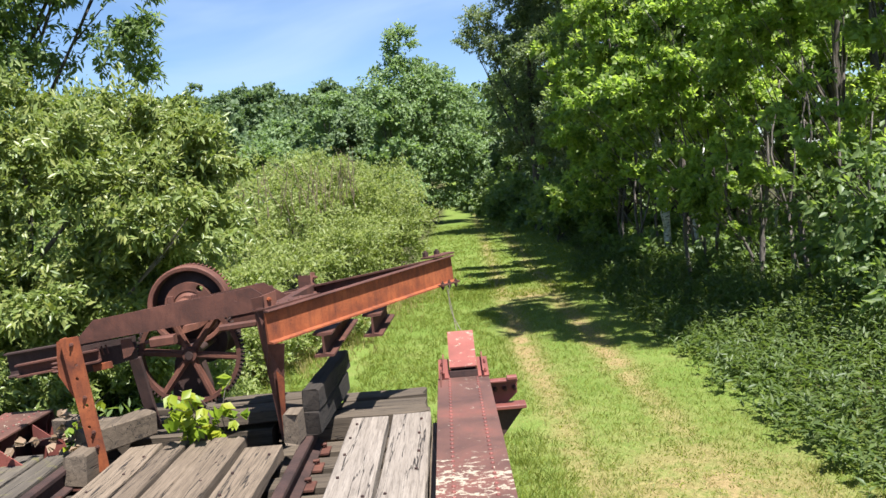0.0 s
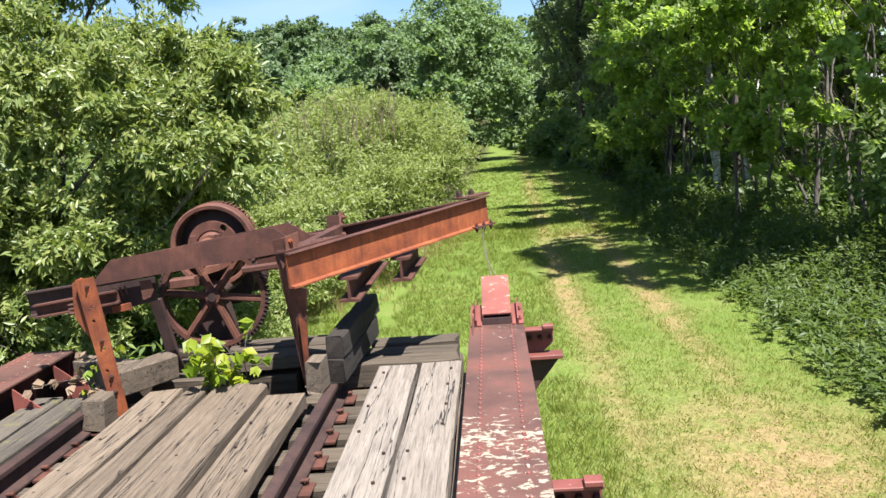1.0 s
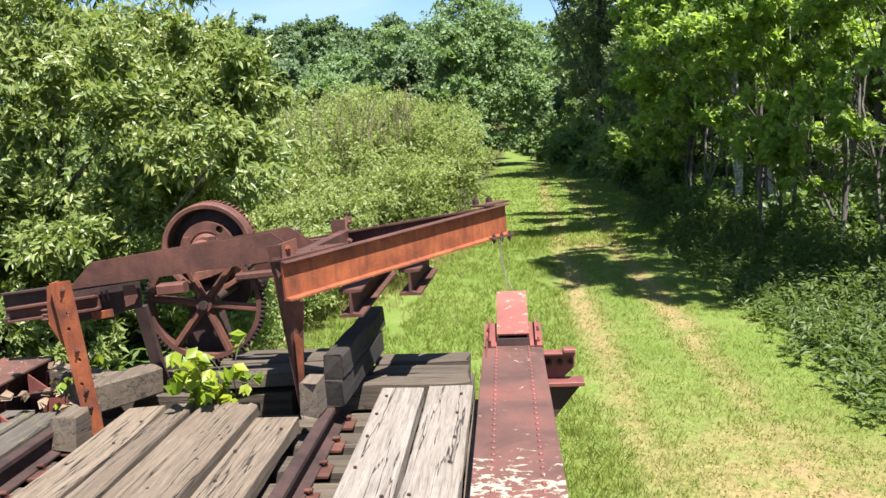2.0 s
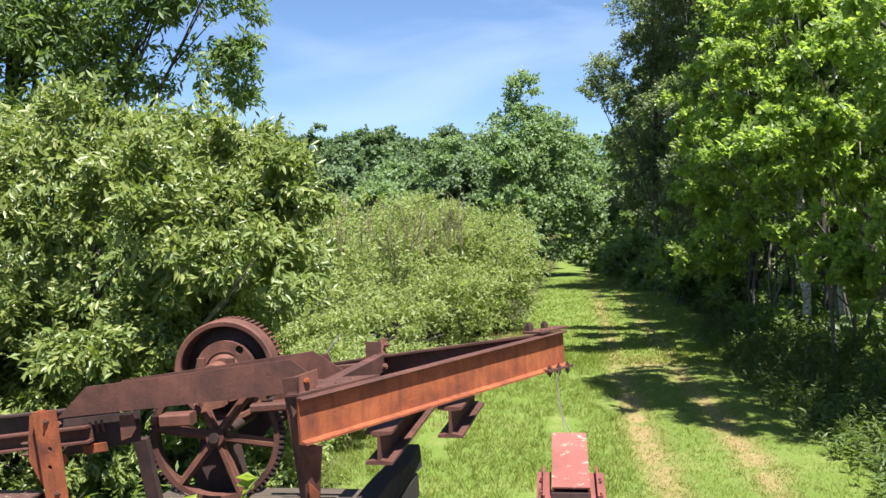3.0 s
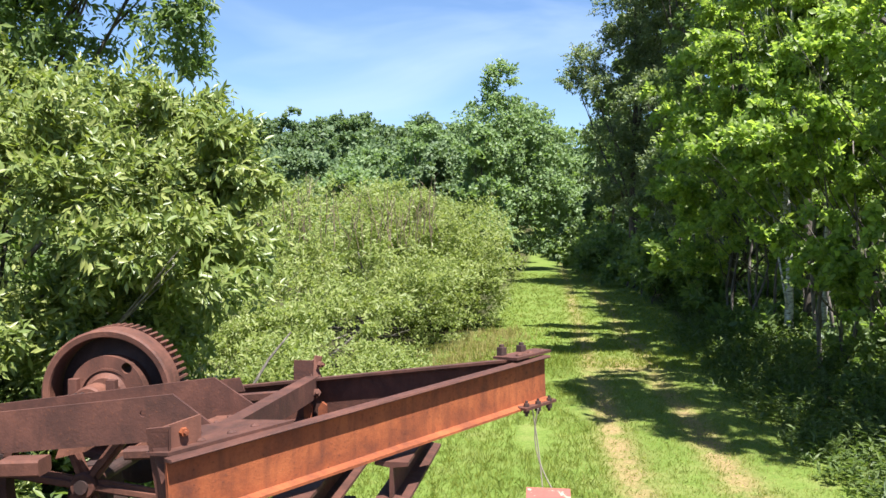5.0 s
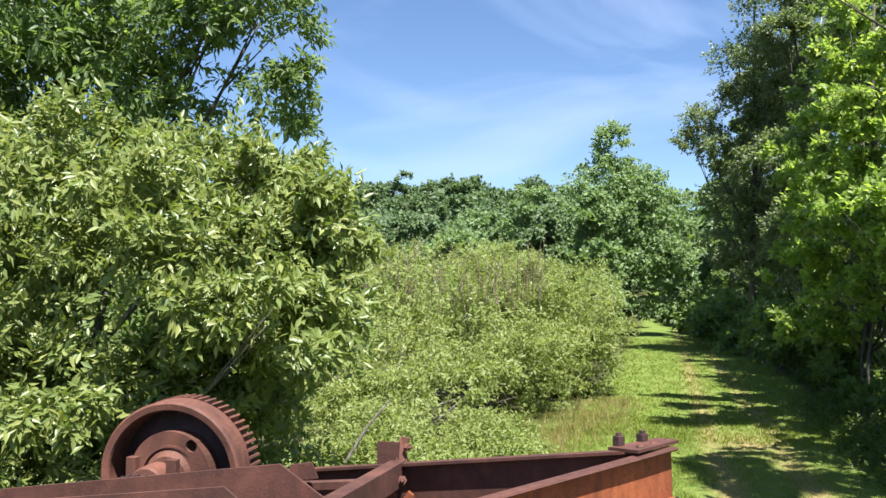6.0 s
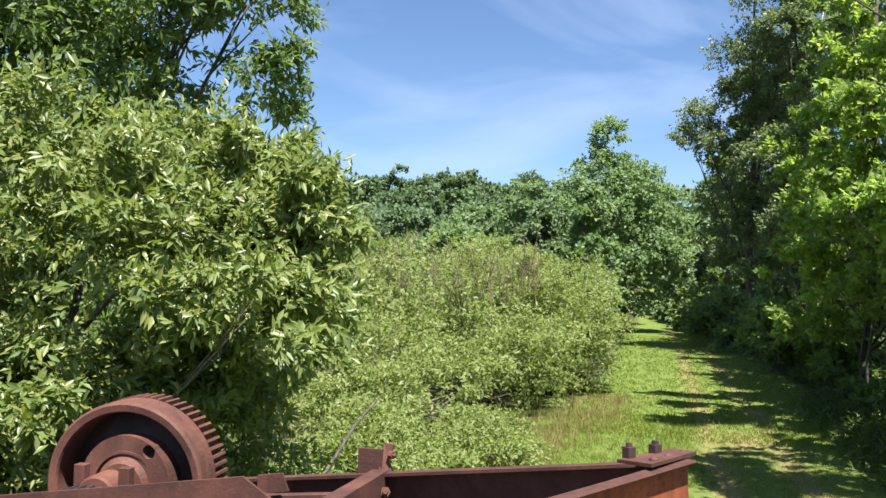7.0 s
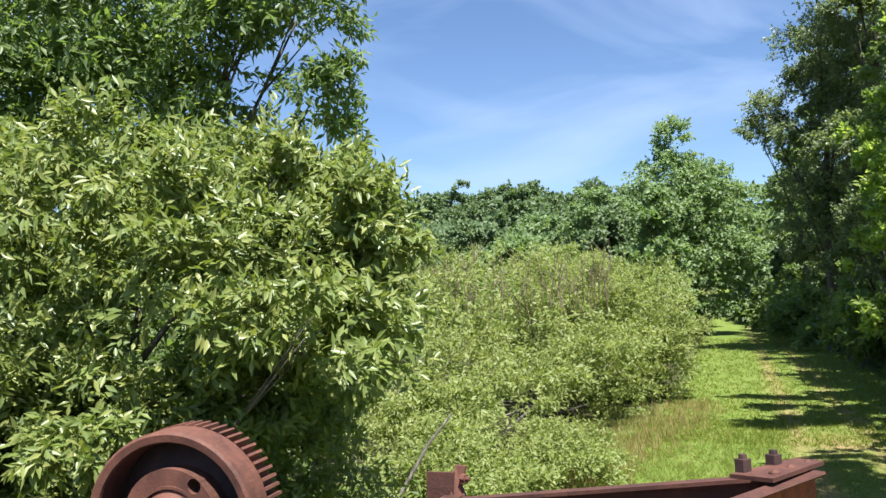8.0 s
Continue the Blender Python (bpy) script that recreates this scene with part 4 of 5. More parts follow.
def disc_with_hole(bm, c, r, hole, hr, h0, h1, n=48):
    """A disc in the x, z plane, between depths h0 and h1, with one round hole."""
    rings = []
    for h in (h0, h1):
        outer = [bm.verts.new(c + Vector((math.cos(k * math.tau / n) * r, h, math.sin(k * math.tau / n) * r))) for k in range(n)]
        inner = [bm.verts.new(c + hole + Vector((math.cos(k * math.tau / n) * hr, h, math.sin(k * math.tau / n) * hr))) for k in range(n)]
        for k in range(n):
            bm.faces.new((outer[k], outer[(k + 1) % n], inner[(k + 1) % n], inner[k]))
        rings.append((outer, inner))
    for k in range(n):
        for w in (0, 1):
            bm.faces.new((rings[0][w][k], rings[0][w][(k + 1) % n], rings[1][w][(k + 1) % n], rings[1][w][k]))


part_bm = bmesh.new()
disc_with_hole(part_bm, GC, 0.216, HOLE, 0.03, 0.012, 0.13)
part("hub_disc", part_bm, RUST_MID, gear)
part_bm = bmesh.new()
lathe(part_bm, GC + Vector((0, -0.02, 0)), AXLE, [(0.05, 0), (0.1, 0), (0.125, 0.03), (0.125, 0.09), (0.05, 0.09)], 32)
part("hub", part_bm, RUST_MID, gear)
part_bm = bmesh.new()
lathe(part_bm, GC + Vector((0, 0.004, 0)), AXLE, [(0.138, 0), (0.15, 0), (0.15, 0.012), (0.138, 0.012)], 40)
part("hub_ring", part_bm, RUST_MID, gear)
part_bm = bmesh.new()
rod(part_bm, GC + Vector((0, -0.4, 0)), GC + Vector((0, 0.6, 0)), 0.045, 0.045, 18)
part("shaft", part_bm, RUST_DARK, gear)
# the shaft's bearing cap with two square nuts
part_bm = bmesh.new()
lathe(part_bm, GC + Vector((0, -0.2, 0)), AXLE, [(0.046, 0), (0.075, 0), (0.085, 0.01), (0.085, 0.13), (0.046, 0.13)], 28)
part("bearing_cap", part_bm, RUST_MID, gear)
for s in (-1, 1):
    part_bm = bmesh.new()
    extrude(part_bm, GC + Vector((s * 0.105, -0.14, 0.03)), GC + Vector((s * 0.105, -0.14, 0.115)), rect(0.05, 0.05, 0.006), up=(0, 1, 0))
    part("hub_bolt", part_bm, RUST_BROWN, gear)

# the spoked gear below
SC = Vector((-1.712, 7.66, 2.285))
spoked = frame_part("spoked_gear", RUST_BROWN, lambda bm: lathe(bm, SC, AXLE, [(0.39, 0.0), (0.426, 0.0), (0.426, 0.085), (0.39, 0.085)], 72), "spoked rusty gear wheel with worn teeth")
part_bm = bmesh.new()
teeth(part_bm, SC, AXLE, 0.424, 0.028, 0.002, 0.083, 76)
tagged(part("gear_teeth", part_bm, RUST_DARK, spoked), kind="stuff")
part_bm = bmesh.new()
lathe(part_bm, SC, AXLE, [(0.03, -0.015), (0.058, -0.015), (0.066, 0.0), (0.066, 0.12), (0.03, 0.12)], 28)
part("hub", part_bm, RUST_BROWN, spoked)
for k in range(6):
    a = radians(-8 + 60 * k)
    d = Vector((math.cos(a), 0.07 * math.cos(a), math.sin(a)))
    part_bm = bmesh.new()
    extrude(part_bm, SC + d * 0.05 + Vector((0, 0.04, 0)), SC + d * 0.398 + Vector((0, 0.04, 0)), [(-0.03, -0.012), (0.03, -0.012), (0.03, 0.012), (0.012, 0.014), (0.012, 0.04), (-0.012, 0.04), (-0.012, 0.014), (-0.03, 0.012)], up=(0, -1, 0))
    part("spoke", part_bm, RUST_MID, spoked)
part_bm = bmesh.new()
rod(part_bm, SC + Vector((0, -0.03, 0)), SC + Vector((0, 0.75, 0)), 0.035, 0.035, 16)
part("shaft", part_bm, RUST_DARK, spoked)
frame_part("drum", RUST_DARK, lambda bm: lathe(bm, (-1.78, 8.42, 2.27), (0, 1, 0), [(0.02, 0), (0.2, 0), (0.2, 0.03), (0.13, 0.05), (0.13, 0.5), (0.2, 0.52), (0.2, 0.55), (0.02, 0.55)], 32), "dark rusty winding drum", True)
frame_part("bearing_block", RUST_BROWN, lambda bm: extrude(bm, (-1.36, 7.4, 2.53), (-1.02, 7.42, 2.55), rect(0.08, 0.05, 0.01)))
frame_part("bearing_block", RUST_BROWN, lambda bm: extrude(bm, (-1.89, 7.29, 2.478), (-1.7, 7.3, 2.488), rect(0.12, 0.075, 0.01)))
frame_part("pinion_block", RUST_MID, lambda bm: outline_plate(bm, [(-1.65, 7.3, 2.52), (-1.51, 7.31, 2.555), (-1.515, 7.31, 2.6), (-1.63, 7.305, 2.585)], 0.1, AXLE))

# a thin old wire that hangs from the boom's tip
wire = thing("hanging_wire", (0.53, 8.15, 2.2), "thin frayed old wire hanging from the boom's tip", "wire")
bm = bmesh.new()
for off, sag in ((0.0, 0.02), (0.03, -0.03)):
    pts = [Vector((0.5 + off + (0.06 + off) * f * f + sag * math.sin(f * 3.1), 8.12 + 0.03 * math.sin(f * 2.2) + 0.02 * f, 2.64 - 0.45 * f)) for f in (k / 8 for k in range(9))]
    for p, q in zip(pts, pts[1:]):
        rod(bm, p, q, 0.0035, 0.0035, 5)
part("strand", bm, WIRE, wire)


# ---- vines and litter on the deck ----
def vine(at, stems, leaf, mat, label, seed):
    rng = np.random.default_rng(seed)
    t = thing("vine", at, label, "vine")
    pts = []
    for k in range(stems):
        bm = bmesh.new()
        p = Vector(at)
        d = Vector((rng.normal(0, 0.4), rng.normal(0, 0.3) - 0.15, 1.0))
        for j in range(6):
            q = p + d.normalized() * rng.uniform(0.05, 0.11)
            rod(bm, p, q, 0.004, 0.003, 5)
            pts.append(q)
            d = d + Vector((rng.normal(0, 0.5), rng.normal(0, 0.3) - 0.1, rng.normal(-0.1, 0.4)))
            p = q
        part("stem", bm, BARK, t)
    base = np.array(pts) - np.array(at) + rng.normal(0, 0.035, (len(pts), 3))
    n = len(base)
    size = leaf * rng.uniform(0.6, 1.2, n)
    way = rng.normal(0, 1, (n, 3)) + np.array([0, -0.5, -0.6])
    for s in (-0.5, 0.0, 0.5):
        c, sn = math.cos(s), math.sin(s)
        turned = np.stack([way[:, 0] * c - way[:, 2] * sn, way[:, 1], way[:, 0] * sn + way[:, 2] * c], 1)
        leafset = blades("leaf_cluster", base, turned, rng.normal(0, 0.3, (n, 3)) + np.array([0.3, -0.5, 0.8]), size, size * 0.62, mat, t, 0.08)
        tagged(leafset, kind="stuff")
    return t


vine((-1.55, 7.02, 1.78), 5, 0.125, LEAF_VINE, "bright yellow-green vine growing up through the winch", 3)
vine((-1.3, 6.98, 1.75), 3, 0.11, LEAF_VINE, "bright yellow-green vine growing up through the winch", 5)
vine((-2.42, 6.85, 1.75), 2, 0.07, LEAF_VINE, "small yellow-green vine beside the post", 6)
vine((-2.42, 6.95, 1.78), 3, 0.09, LEAF_DRY, "withered brown vine leaves on the deck", 7)


# ---- trees and bushes ----
def rel(at, lobes):
    return [(l[0] - at[0], l[1] - at[1], l[2], *l[3:]) for l in lobes]


# the big leafy shrub beside the winch
at = (-5.4, 12.8, 0)
tree("ash_shrub", at, 5.2, clumps(rel(at, [(-5.4, 10.7, 1.3, 0.9, 0.8, 0.7), (-6.5, 10.4, 1.4, 1.0, 0.8, 0.8), (-7.7, 10.5, 1.3, 1.0, 0.8, 0.8), (-4.4, 11.3, 1.2, 0.8, 0.7, 0.6), (-5.2, 12.5, 1.5, 1.5, 1.2, 1.2), (-4.7, 11.4, 2.5, 1.1, 1.0, 0.9), (-6.1, 11.1, 2.3, 1.2, 1.0, 1.0), (-3.8, 12.0, 2.1, 0.9, 0.9, 0.8), (-4.2, 13.0, 1.6, 1.4, 1.2, 1.1), (-7.2, 11.6, 1.8, 1.5, 1.4, 1.4), (-3.9, 12.0, 3.6, 1.5, 1.5, 1.2), (-5.3, 11.8, 3.9, 1.7, 1.6, 1.3), (-3.3, 12.7, 3.0, 1.1, 1.3, 1.0), (-4.2, 13.4, 1.9, 1.5, 1.3, 1.0), (-6.5, 12.3, 3.0, 1.7, 1.5, 1.3), (-5.6, 13.3, 1.5, 1.6, 1.4, 1.2), (-4.7, 13.2, 4.55, 1.5, 1.4, 0.95), (-6.6, 12.4, 4.7, 1.3, 1.2, 0.8), (-3.5, 12.9, 3.9, 1.1, 1.1, 0.9), (-4.0, 13.0, 4.8, 1.0, 1.0, 0.6), (-3.2, 12.4, 4.0, 0.7, 0.8, 0.5), (-2.85, 12.5, 4.25, 0.7, 0.8, 0.5), (-3.3, 12.7, 4.75, 0.75, 0.8, 0.35), (-3.1, 12.3, 2.9, 0.6, 0.7, 0.5), (-7.4, 11.8, 3.6, 1.6, 1.6, 1.6)]), 8, 0.38, 5, 0.7, 0.7),
     165000, 0.12, LEAF_ASH, 0.11, BARK_GREY, "large leafy ash shrub with long narrow drooping leaves", "shrub", 11, 0.33, 0.38, 8, 12, 0.8, 0.15, share=20, inner=0.66, loose=0.2)
# the tall tree behind it
at = (-9.3, 17.5, 0)
tree("tree", at, 13.5, rel(at, [(-9.5, 16.5, 6.5, 2.6, 2.4, 1.6), (-8.0, 16.2, 8.6, 2.2, 2.0, 1.2), (-10.5, 17, 9.5, 2.6, 2.4, 1.8), (-6.2, 16.6, 7.6, 1.5, 1.3, 0.6), (-5.6, 16.8, 6.4, 1.1, 1.1, 0.6), (-5.4, 16.6, 7.7, 0.9, 0.9, 0.5), (-5.5, 16.4, 8.8, 1.0, 0.9, 0.5), (-4.9, 16.7, 6.7, 0.6, 0.6, 0.35), (-6.5, 16.5, 9.2, 1.5, 1.4, 0.7), (-9.0, 17, 11.5, 2.6, 2.4, 1.4), (-11.5, 15.5, 5.0, 2.2, 2.2, 2.0), (-7.4, 16.8, 10.8, 1.5, 1.4, 0.8), (-8.0, 15.8, 4.6, 1.9, 1.6, 1.3), (-8.6, 16.2, 6.4, 1.8, 1.6, 1.2), (-9.8, 15.8, 7.8, 2.0, 1.8, 1.4), (-7.6, 16.4, 7.4, 1.3, 1.2, 0.9), (-10.8, 15.2, 6.6, 1.8, 1.8, 1.6)]),
     84000, 0.165, LEAF_DARK, 0.24, BARK, "tall dark tree with airy outer branches", "tree", 12, 0.34, 0.4, 7, 10, 0.8, 0.15)
at = (-13.5, 14.5, 0)
tree("tree", at, 12, crown_lobes(1.5, 12, 3.4, np.random.default_rng(3)), 36000, 0.2, LEAF_DARK, 0.22, BARK, "dark leafy tree at the wood's edge", "tree", 13, 0.45)
at = (-8.8, 10.2, 0)
tree("ash_shrub", at, 6.0, clumps(crown_lobes(1.9, 6.0, 2.2, np.random.default_rng(8)), 7, 0.45, 6), 42000, 0.14, LEAF_ASH, 0.12, BARK_GREY, "dense leafy shrub with narrow leaves", "shrub", 14, 0.32, 0.5)

for k, (x, y) in enumerate(((-8.8, 13.6), (-11.6, 10.6), (-7.0, 15.2), (-10.8, 14.2))):
    tree("understory_bush", (x, y, 0), 3.6, crown_lobes(0.2, 3.6, 2.1, np.random.default_rng(60 + k)), 12000, 0.16, LEAF_DARK, 0.06, BARK, "dark leafy bush behind the shrubs", "bush", 70 + k, 0.45, 0.3, limbs=4, group="dark bushes behind the shrubs")
# the broad willow bush beside the trail
at = (-5.0, 31, 0)
rng = np.random.default_rng(21)
lobes = []
for _ in range(26):
    f = rng.random()
    x, y = -11.5 + 11.2 * f + rng.normal(0, 0.4), 25.5 + 8.0 * f + rng.uniform(-1.0, 6.5)
    top = 5.0 - 2.0 * max(0, f - 0.62) / 0.38 - 0.8 * max(0, 0.3 - f) + rng.normal(0, 0.2)
    r = rng.uniform(1.3, 2.0)
    x = min(x, -0.3 - r)
    lobes.append((x, y, max(0.9, top - r * 0.85), r, r, r * 0.9))
    lobes.append((min(x + rng.normal(0, 0.4), -0.6 - r), y - 0.8, max(0.7, (top - r) * 0.45), r, r, r * 0.9))
lobes += [(-4.6, 18.6, 0.9, 1.4, 1.3, 1.2), (-3.6, 19.8, 0.8, 1.2, 1.2, 1.1), (-5.8, 20.5, 1.6, 1.6, 1.4, 1.4), (-4.4, 21.8, 1.5, 1.5, 1.4, 1.3), (-3.2, 23.5, 1.1, 1.3, 1.4, 1.1), (-5.6, 23.2, 2.4, 1.6, 1.5, 1.4), (-3.6, 26.0, 1.9, 1.5, 1.5, 1.4), (-7.2, 19.0, 2.0, 1.6, 1.5, 1.6), (-2.6, 28.0, 1.5, 1.4, 1.5, 1.3), (-0.75, 34.2, 2.3, 1.1, 1.4, 1.1), (-1.2, 34.5, 1.0, 1.0, 1.4, 0.9), (-1.8, 33.2, 2.9, 1.4, 1.5, 1.2), (-3.2, 29.5, 1.2, 1.5, 1.4, 1.2), (-4.4, 26.5, 1.0, 1.5, 1.3, 1.1), (-6.2, 24.6, 1.2, 1.6, 1.4, 1.2), (-2.0, 31.2, 1.3, 1.4, 1.3, 1.2)]
lobes = rel(at, lobes)
tree("willow_bush", at, 4.6, lobes[::3] + clumps(lobes, 4, 0.5, 7, 0.9), 300000, 0.108, LEAF_BUSH, 0.12, BARK_GREY, "broad rounded pale-green willow bush beside the trail", "bush", 22, 0.36, 0.1, 7, 20, 0.6, 0.15, trunk_top=0.6, share=16, inner=0.72, loose=0.22)
at = (-14, 27, 0)
lobes = [(-12 - 2.2 * k + rng.normal(0, 0.5), 26 + rng.uniform(-2, 4), 1.6 + 0.5 * rng.random(), 1.9, 1.8, 1.7) for k in range(6)]
tree("willow_bush", at, 3.6, rel(at, lobes), 30000, 0.2, LEAF_BUSH, 0.1, BARK_GREY, "lower pale-green bush behind the shrubs", "bush", 23, 0.36, 0.1, trunk_top=0.6)
# low brush between the winch and the willow
for k, (x, y, h) in enumerate(((-3.4, 17.5, 1.5), (-4.8, 20.0, 2.0), (-2.6, 21.0, 1.1), (-6.3, 16.2, 2.4), (-3.6, 14.2, 1.3), (-7.6, 21.5, 2.6))):
    at = (x, y, 0)
    tree("low_bush", at, h, [(rng.normal(0, 0.5), rng.normal(0, 0.5), h * f, 0.9, 0.9, h * 0.35) for f in (0.3, 0.5, 0.7, 0.62)], 15000, 0.085, LEAF_BUSH, 0.04, BARK, "low green brush at the shrub's foot", "bush", 30 + k, 0.4, 0.15, limbs=3, group="low brush", trunk_top=0.6)
# bare brown twigs that stand out of the willow's top
twig_rng = np.random.default_rng(77)
bm = bmesh.new()
for _ in range(90):
    f = twig_rng.random()
    foot = Vector((-8.5 + 6.5 * f + twig_rng.normal(0, 0.3), 24.6 + 5.0 * f + twig_rng.normal(0, 0.7), 2.6 + 0.9 * twig_rng.random()))
    tip = foot + Vector((twig_rng.normal(0, 0.25), twig_rng.normal(-0.2, 0.2), twig_rng.uniform(0.9, 1.7)))
    rod(bm, foot, tip, 0.012, 0.005, 4)
    fork = foot.lerp(tip, twig_rng.uniform(0.4, 0.7))
    rod(bm, fork, fork + Vector((twig_rng.normal(0, 0.25), twig_rng.normal(0, 0.15), 0.5)), 0.008, 0.004, 4)
tagged(part("bare_twigs", bm, BARK_TWIG), "thin bare brown twigs standing out of the willow bush", "twigs", kind="stuff")
# a pale dead branch lying in the brush
dead = thing("dead_branch", (-3.4, 15.0, 0), "pale bare dead branch leaning in the brush", "branch")
bm = bmesh.new()
pts = [(-3.75, 14.6, 0.0), (-3.5, 14.8, 0.9), (-3.05, 15.1, 1.75), (-2.8, 15.3, 2.1)]
for k, (p, q) in enumerate(zip(pts, pts[1:])):
    rod(bm, p, q, 0.035 - 0.008 * k, 0.027 - 0.008 * k, 7)
rod(bm, pts[1], (-3.3, 14.6, 1.5), 0.016, 0.006, 6)
part("stick", bm, BARK_GREY, dead)

# trees ahead, over the bush
at = (-1.5, 76, 0)
tree("tree", at, 16.7, [(-0.6, 0, 14.8, 1.5, 1.5, 2.2), (-1.3, 0, 12.3, 2.4, 2.2, 2.2), (1.5, -0.5, 11.2, 2.4, 2.4, 2.2), (-3.0, -0.5, 9.6, 2.5, 2.4, 2.0), (0.2, -1, 9.5, 3.0, 2.8, 2.0), (3.6, 0, 9.6, 2.4, 2.2, 2.0), (-2.0, -1, 6.6, 3.2, 2.8, 2.2), (2.2, -1, 6.2, 3.2, 2.8, 2.2), (0, -1, 3.4, 3.6, 3, 2.4), (4.0, -1, 5.0, 2.2, 2.2, 2.2)],
     76000, 0.23, LEAF_FAR, 0.25, BARK, "tall fresh-green broadleaf tree with a pointed top", "tree", 41, 0.6, 0.1)
for k, (x, y, h, r) in enumerate(((-0.8, 90, 15.0, 2.6), (-9.5, 82, 12.5, 3.4), (-15, 84, 10.5, 3.6), (-21, 80, 9.5, 3.6), (-28, 84, 10, 4), (-36, 82, 11, 4), (-6.5, 68, 9, 2.8), (-12, 62, 7, 2.8), (-19, 56, 6.0, 3.0), (-27, 52, 6.5, 3.2), (-3.0, 66, 10, 2.4))):
    tree("tree", (x, y, hill(x, y)), h, crown_lobes(0.8, h, r, np.random.default_rng(50 + k)), 26000, 0.27, LEAF_FAR if k % 3 else LEAF_HILL, 0.2, BARK, "fresh-green broadleaf tree behind the bush", "tree", 50 + k, 0.6, 0.1, group="trees behind the bush", limbs=4)

# the wooded hill
rng = np.random.default_rng(77)
lobes = []
for k in range(230):
    x = rng.uniform(-150, 50)
    y = 100 + 105 * rng.random() ** 0.8
    h = rng.uniform(9, 14) * (0.75 if y < 125 else 1.0)
    z = hill(x, y)
    r = rng.uniform(2.6, 4.2)
    lobes += [(x, y, z + h - r * 0.9, r, r, r * 0.95), (x + rng.normal(0, 1.5), y - 1, z + h * 0.5, r * 1.15, r * 1.15, r * 1.1), (x + rng.normal(0, 2), y, z + h * 0.72, r, r, r * 0.8)]
for k in range(70):
    x, y, r = rng.uniform(-34, 16), rng.uniform(98, 150), rng.uniform(2.6, 4.0)
    h = rng.uniform(8, 12)
    lobes += [(x, y, hill(x, y) + h - r, r, r, r), (x + rng.normal(0, 1.2), y - 1, hill(x, y) + h * 0.4, r * 1.1, r * 1.1, r)] if x < -3 or x > 7 else []
p, d = lobe_points(lobes, 52000, rng, 0.72, 6)
base, way, normal = sprigs(p, d, 7, 1.0, 0.1, rng)
size = 0.72 * rng.uniform(0.6, 1.3, len(base))
tagged(blades("hill_woods", base, way, normal, size, size * 0.75, LEAF_HILL), "dense green woods covering a distant hill", "woods", kind="stuff")

# the wood on the sunny side of the trail


def wood_tree(kind, x, y, h, r, low, mat, bark_mat, leaf, count, label, tr, seed, lean=(0, 0), aspect=0.6):
    lobes = crown_lobes(low, h, r, np.random.default_rng(seed), 15 if mat == LEAF_WOOD else 10, flat=0.6 if mat == LEAF_WOOD else 1.0)
    if mat == LEAF_WOOD and y < 40:
        lobes = bough_layers(low, h, r * 1.1, seed)
    elif y < 40:
        lobes, count = clumps(lobes, 4, 0.42, seed, 0.6 if mat == LEAF_WOOD else 0.9, 0.7), int(count * 1.1)
    tree("tree", (x, y, 0), h, lobes, count, leaf, mat, tr, bark_mat, label, "tree", seed, aspect, 0.12, lean=lean, limbs=7, group="trees of the wood", trunk_top=0.9, inner=0.5, share=13)


tree("tree", (10.8, 22.6, 0), 10.5, bough_layers(3.0, 9.0, 2.8, 9, 1.5), 20000, 0.15, LEAF_WOOD, 0.18, BARK, "broad green maple at the wood's edge", "tree", 90, 0.6, 0.12, limbs=8, group="trees of the wood", trunk_top=0.85, share=13)
# added tree: its crown stays above the view and only shades the trail
at = (11.6, 14.4, 0)
tree("tree", at, 11.8, clumps(rel(at, [(4.6, 19.2, 10.8, 1.0, 1.4, 0.6), (5.2, 17.2, 11.0, 1.2, 1.5, 0.7), (6.4, 15.6, 10.8, 1.4, 1.5, 0.7), (6.8, 18.0, 11.2, 1.4, 1.5, 0.7), (7.8, 14.2, 11.0, 1.2, 1.2, 0.6), (5.4, 20.4, 10.9, 1.0, 1.0, 0.6), (9.6, 14.4, 10.8, 1.0, 1.0, 0.6)]), 4, 0.5, 33), 38000, 0.15, LEAF_WOOD, 0.2, BARK, "added leaning maple, its canopy out of view to shade the trail", "tree", 91, 0.6, 0.12, limbs=8, group="trees of the wood", trunk_top=0.85, lean=(-1.0, 0.8), share=13)
# second added tree, boughs out of view, to shade the trail farther on
at = (11.2, 26.6, 0)
tree("tree", at, 13.5, clumps(rel(at, [(4.7, 24.6, 12.2, 0.9, 1.0, 0.5), (5.9, 25.8, 12.4, 1.3, 1.3, 0.6), (4.9, 27.8, 12.5, 1.1, 0.9, 0.5), (5.5, 30.2, 12.8, 1.3, 0.9, 0.5), (8.7, 28.6, 12.6, 1.0, 1.0, 0.6)]), 4, 0.5, 34), 46000, 0.14, LEAF_WOOD, 0.2, BARK, "added tall maple, its boughs out of view to shade the trail", "tree", 92, 0.6, 0.12, limbs=7, group="trees of the wood", trunk_top=0.85, lean=(-0.6, 0.0), share=13)
MAPLE_L, DARK_L = "green maple with layered leafy boughs", "dark leafy tree in the shaded wood"
POPLAR_L, BIRCH_L = "tall grey-green poplar with shimmering leaves", "slender pale-barked birch at the wood's edge"
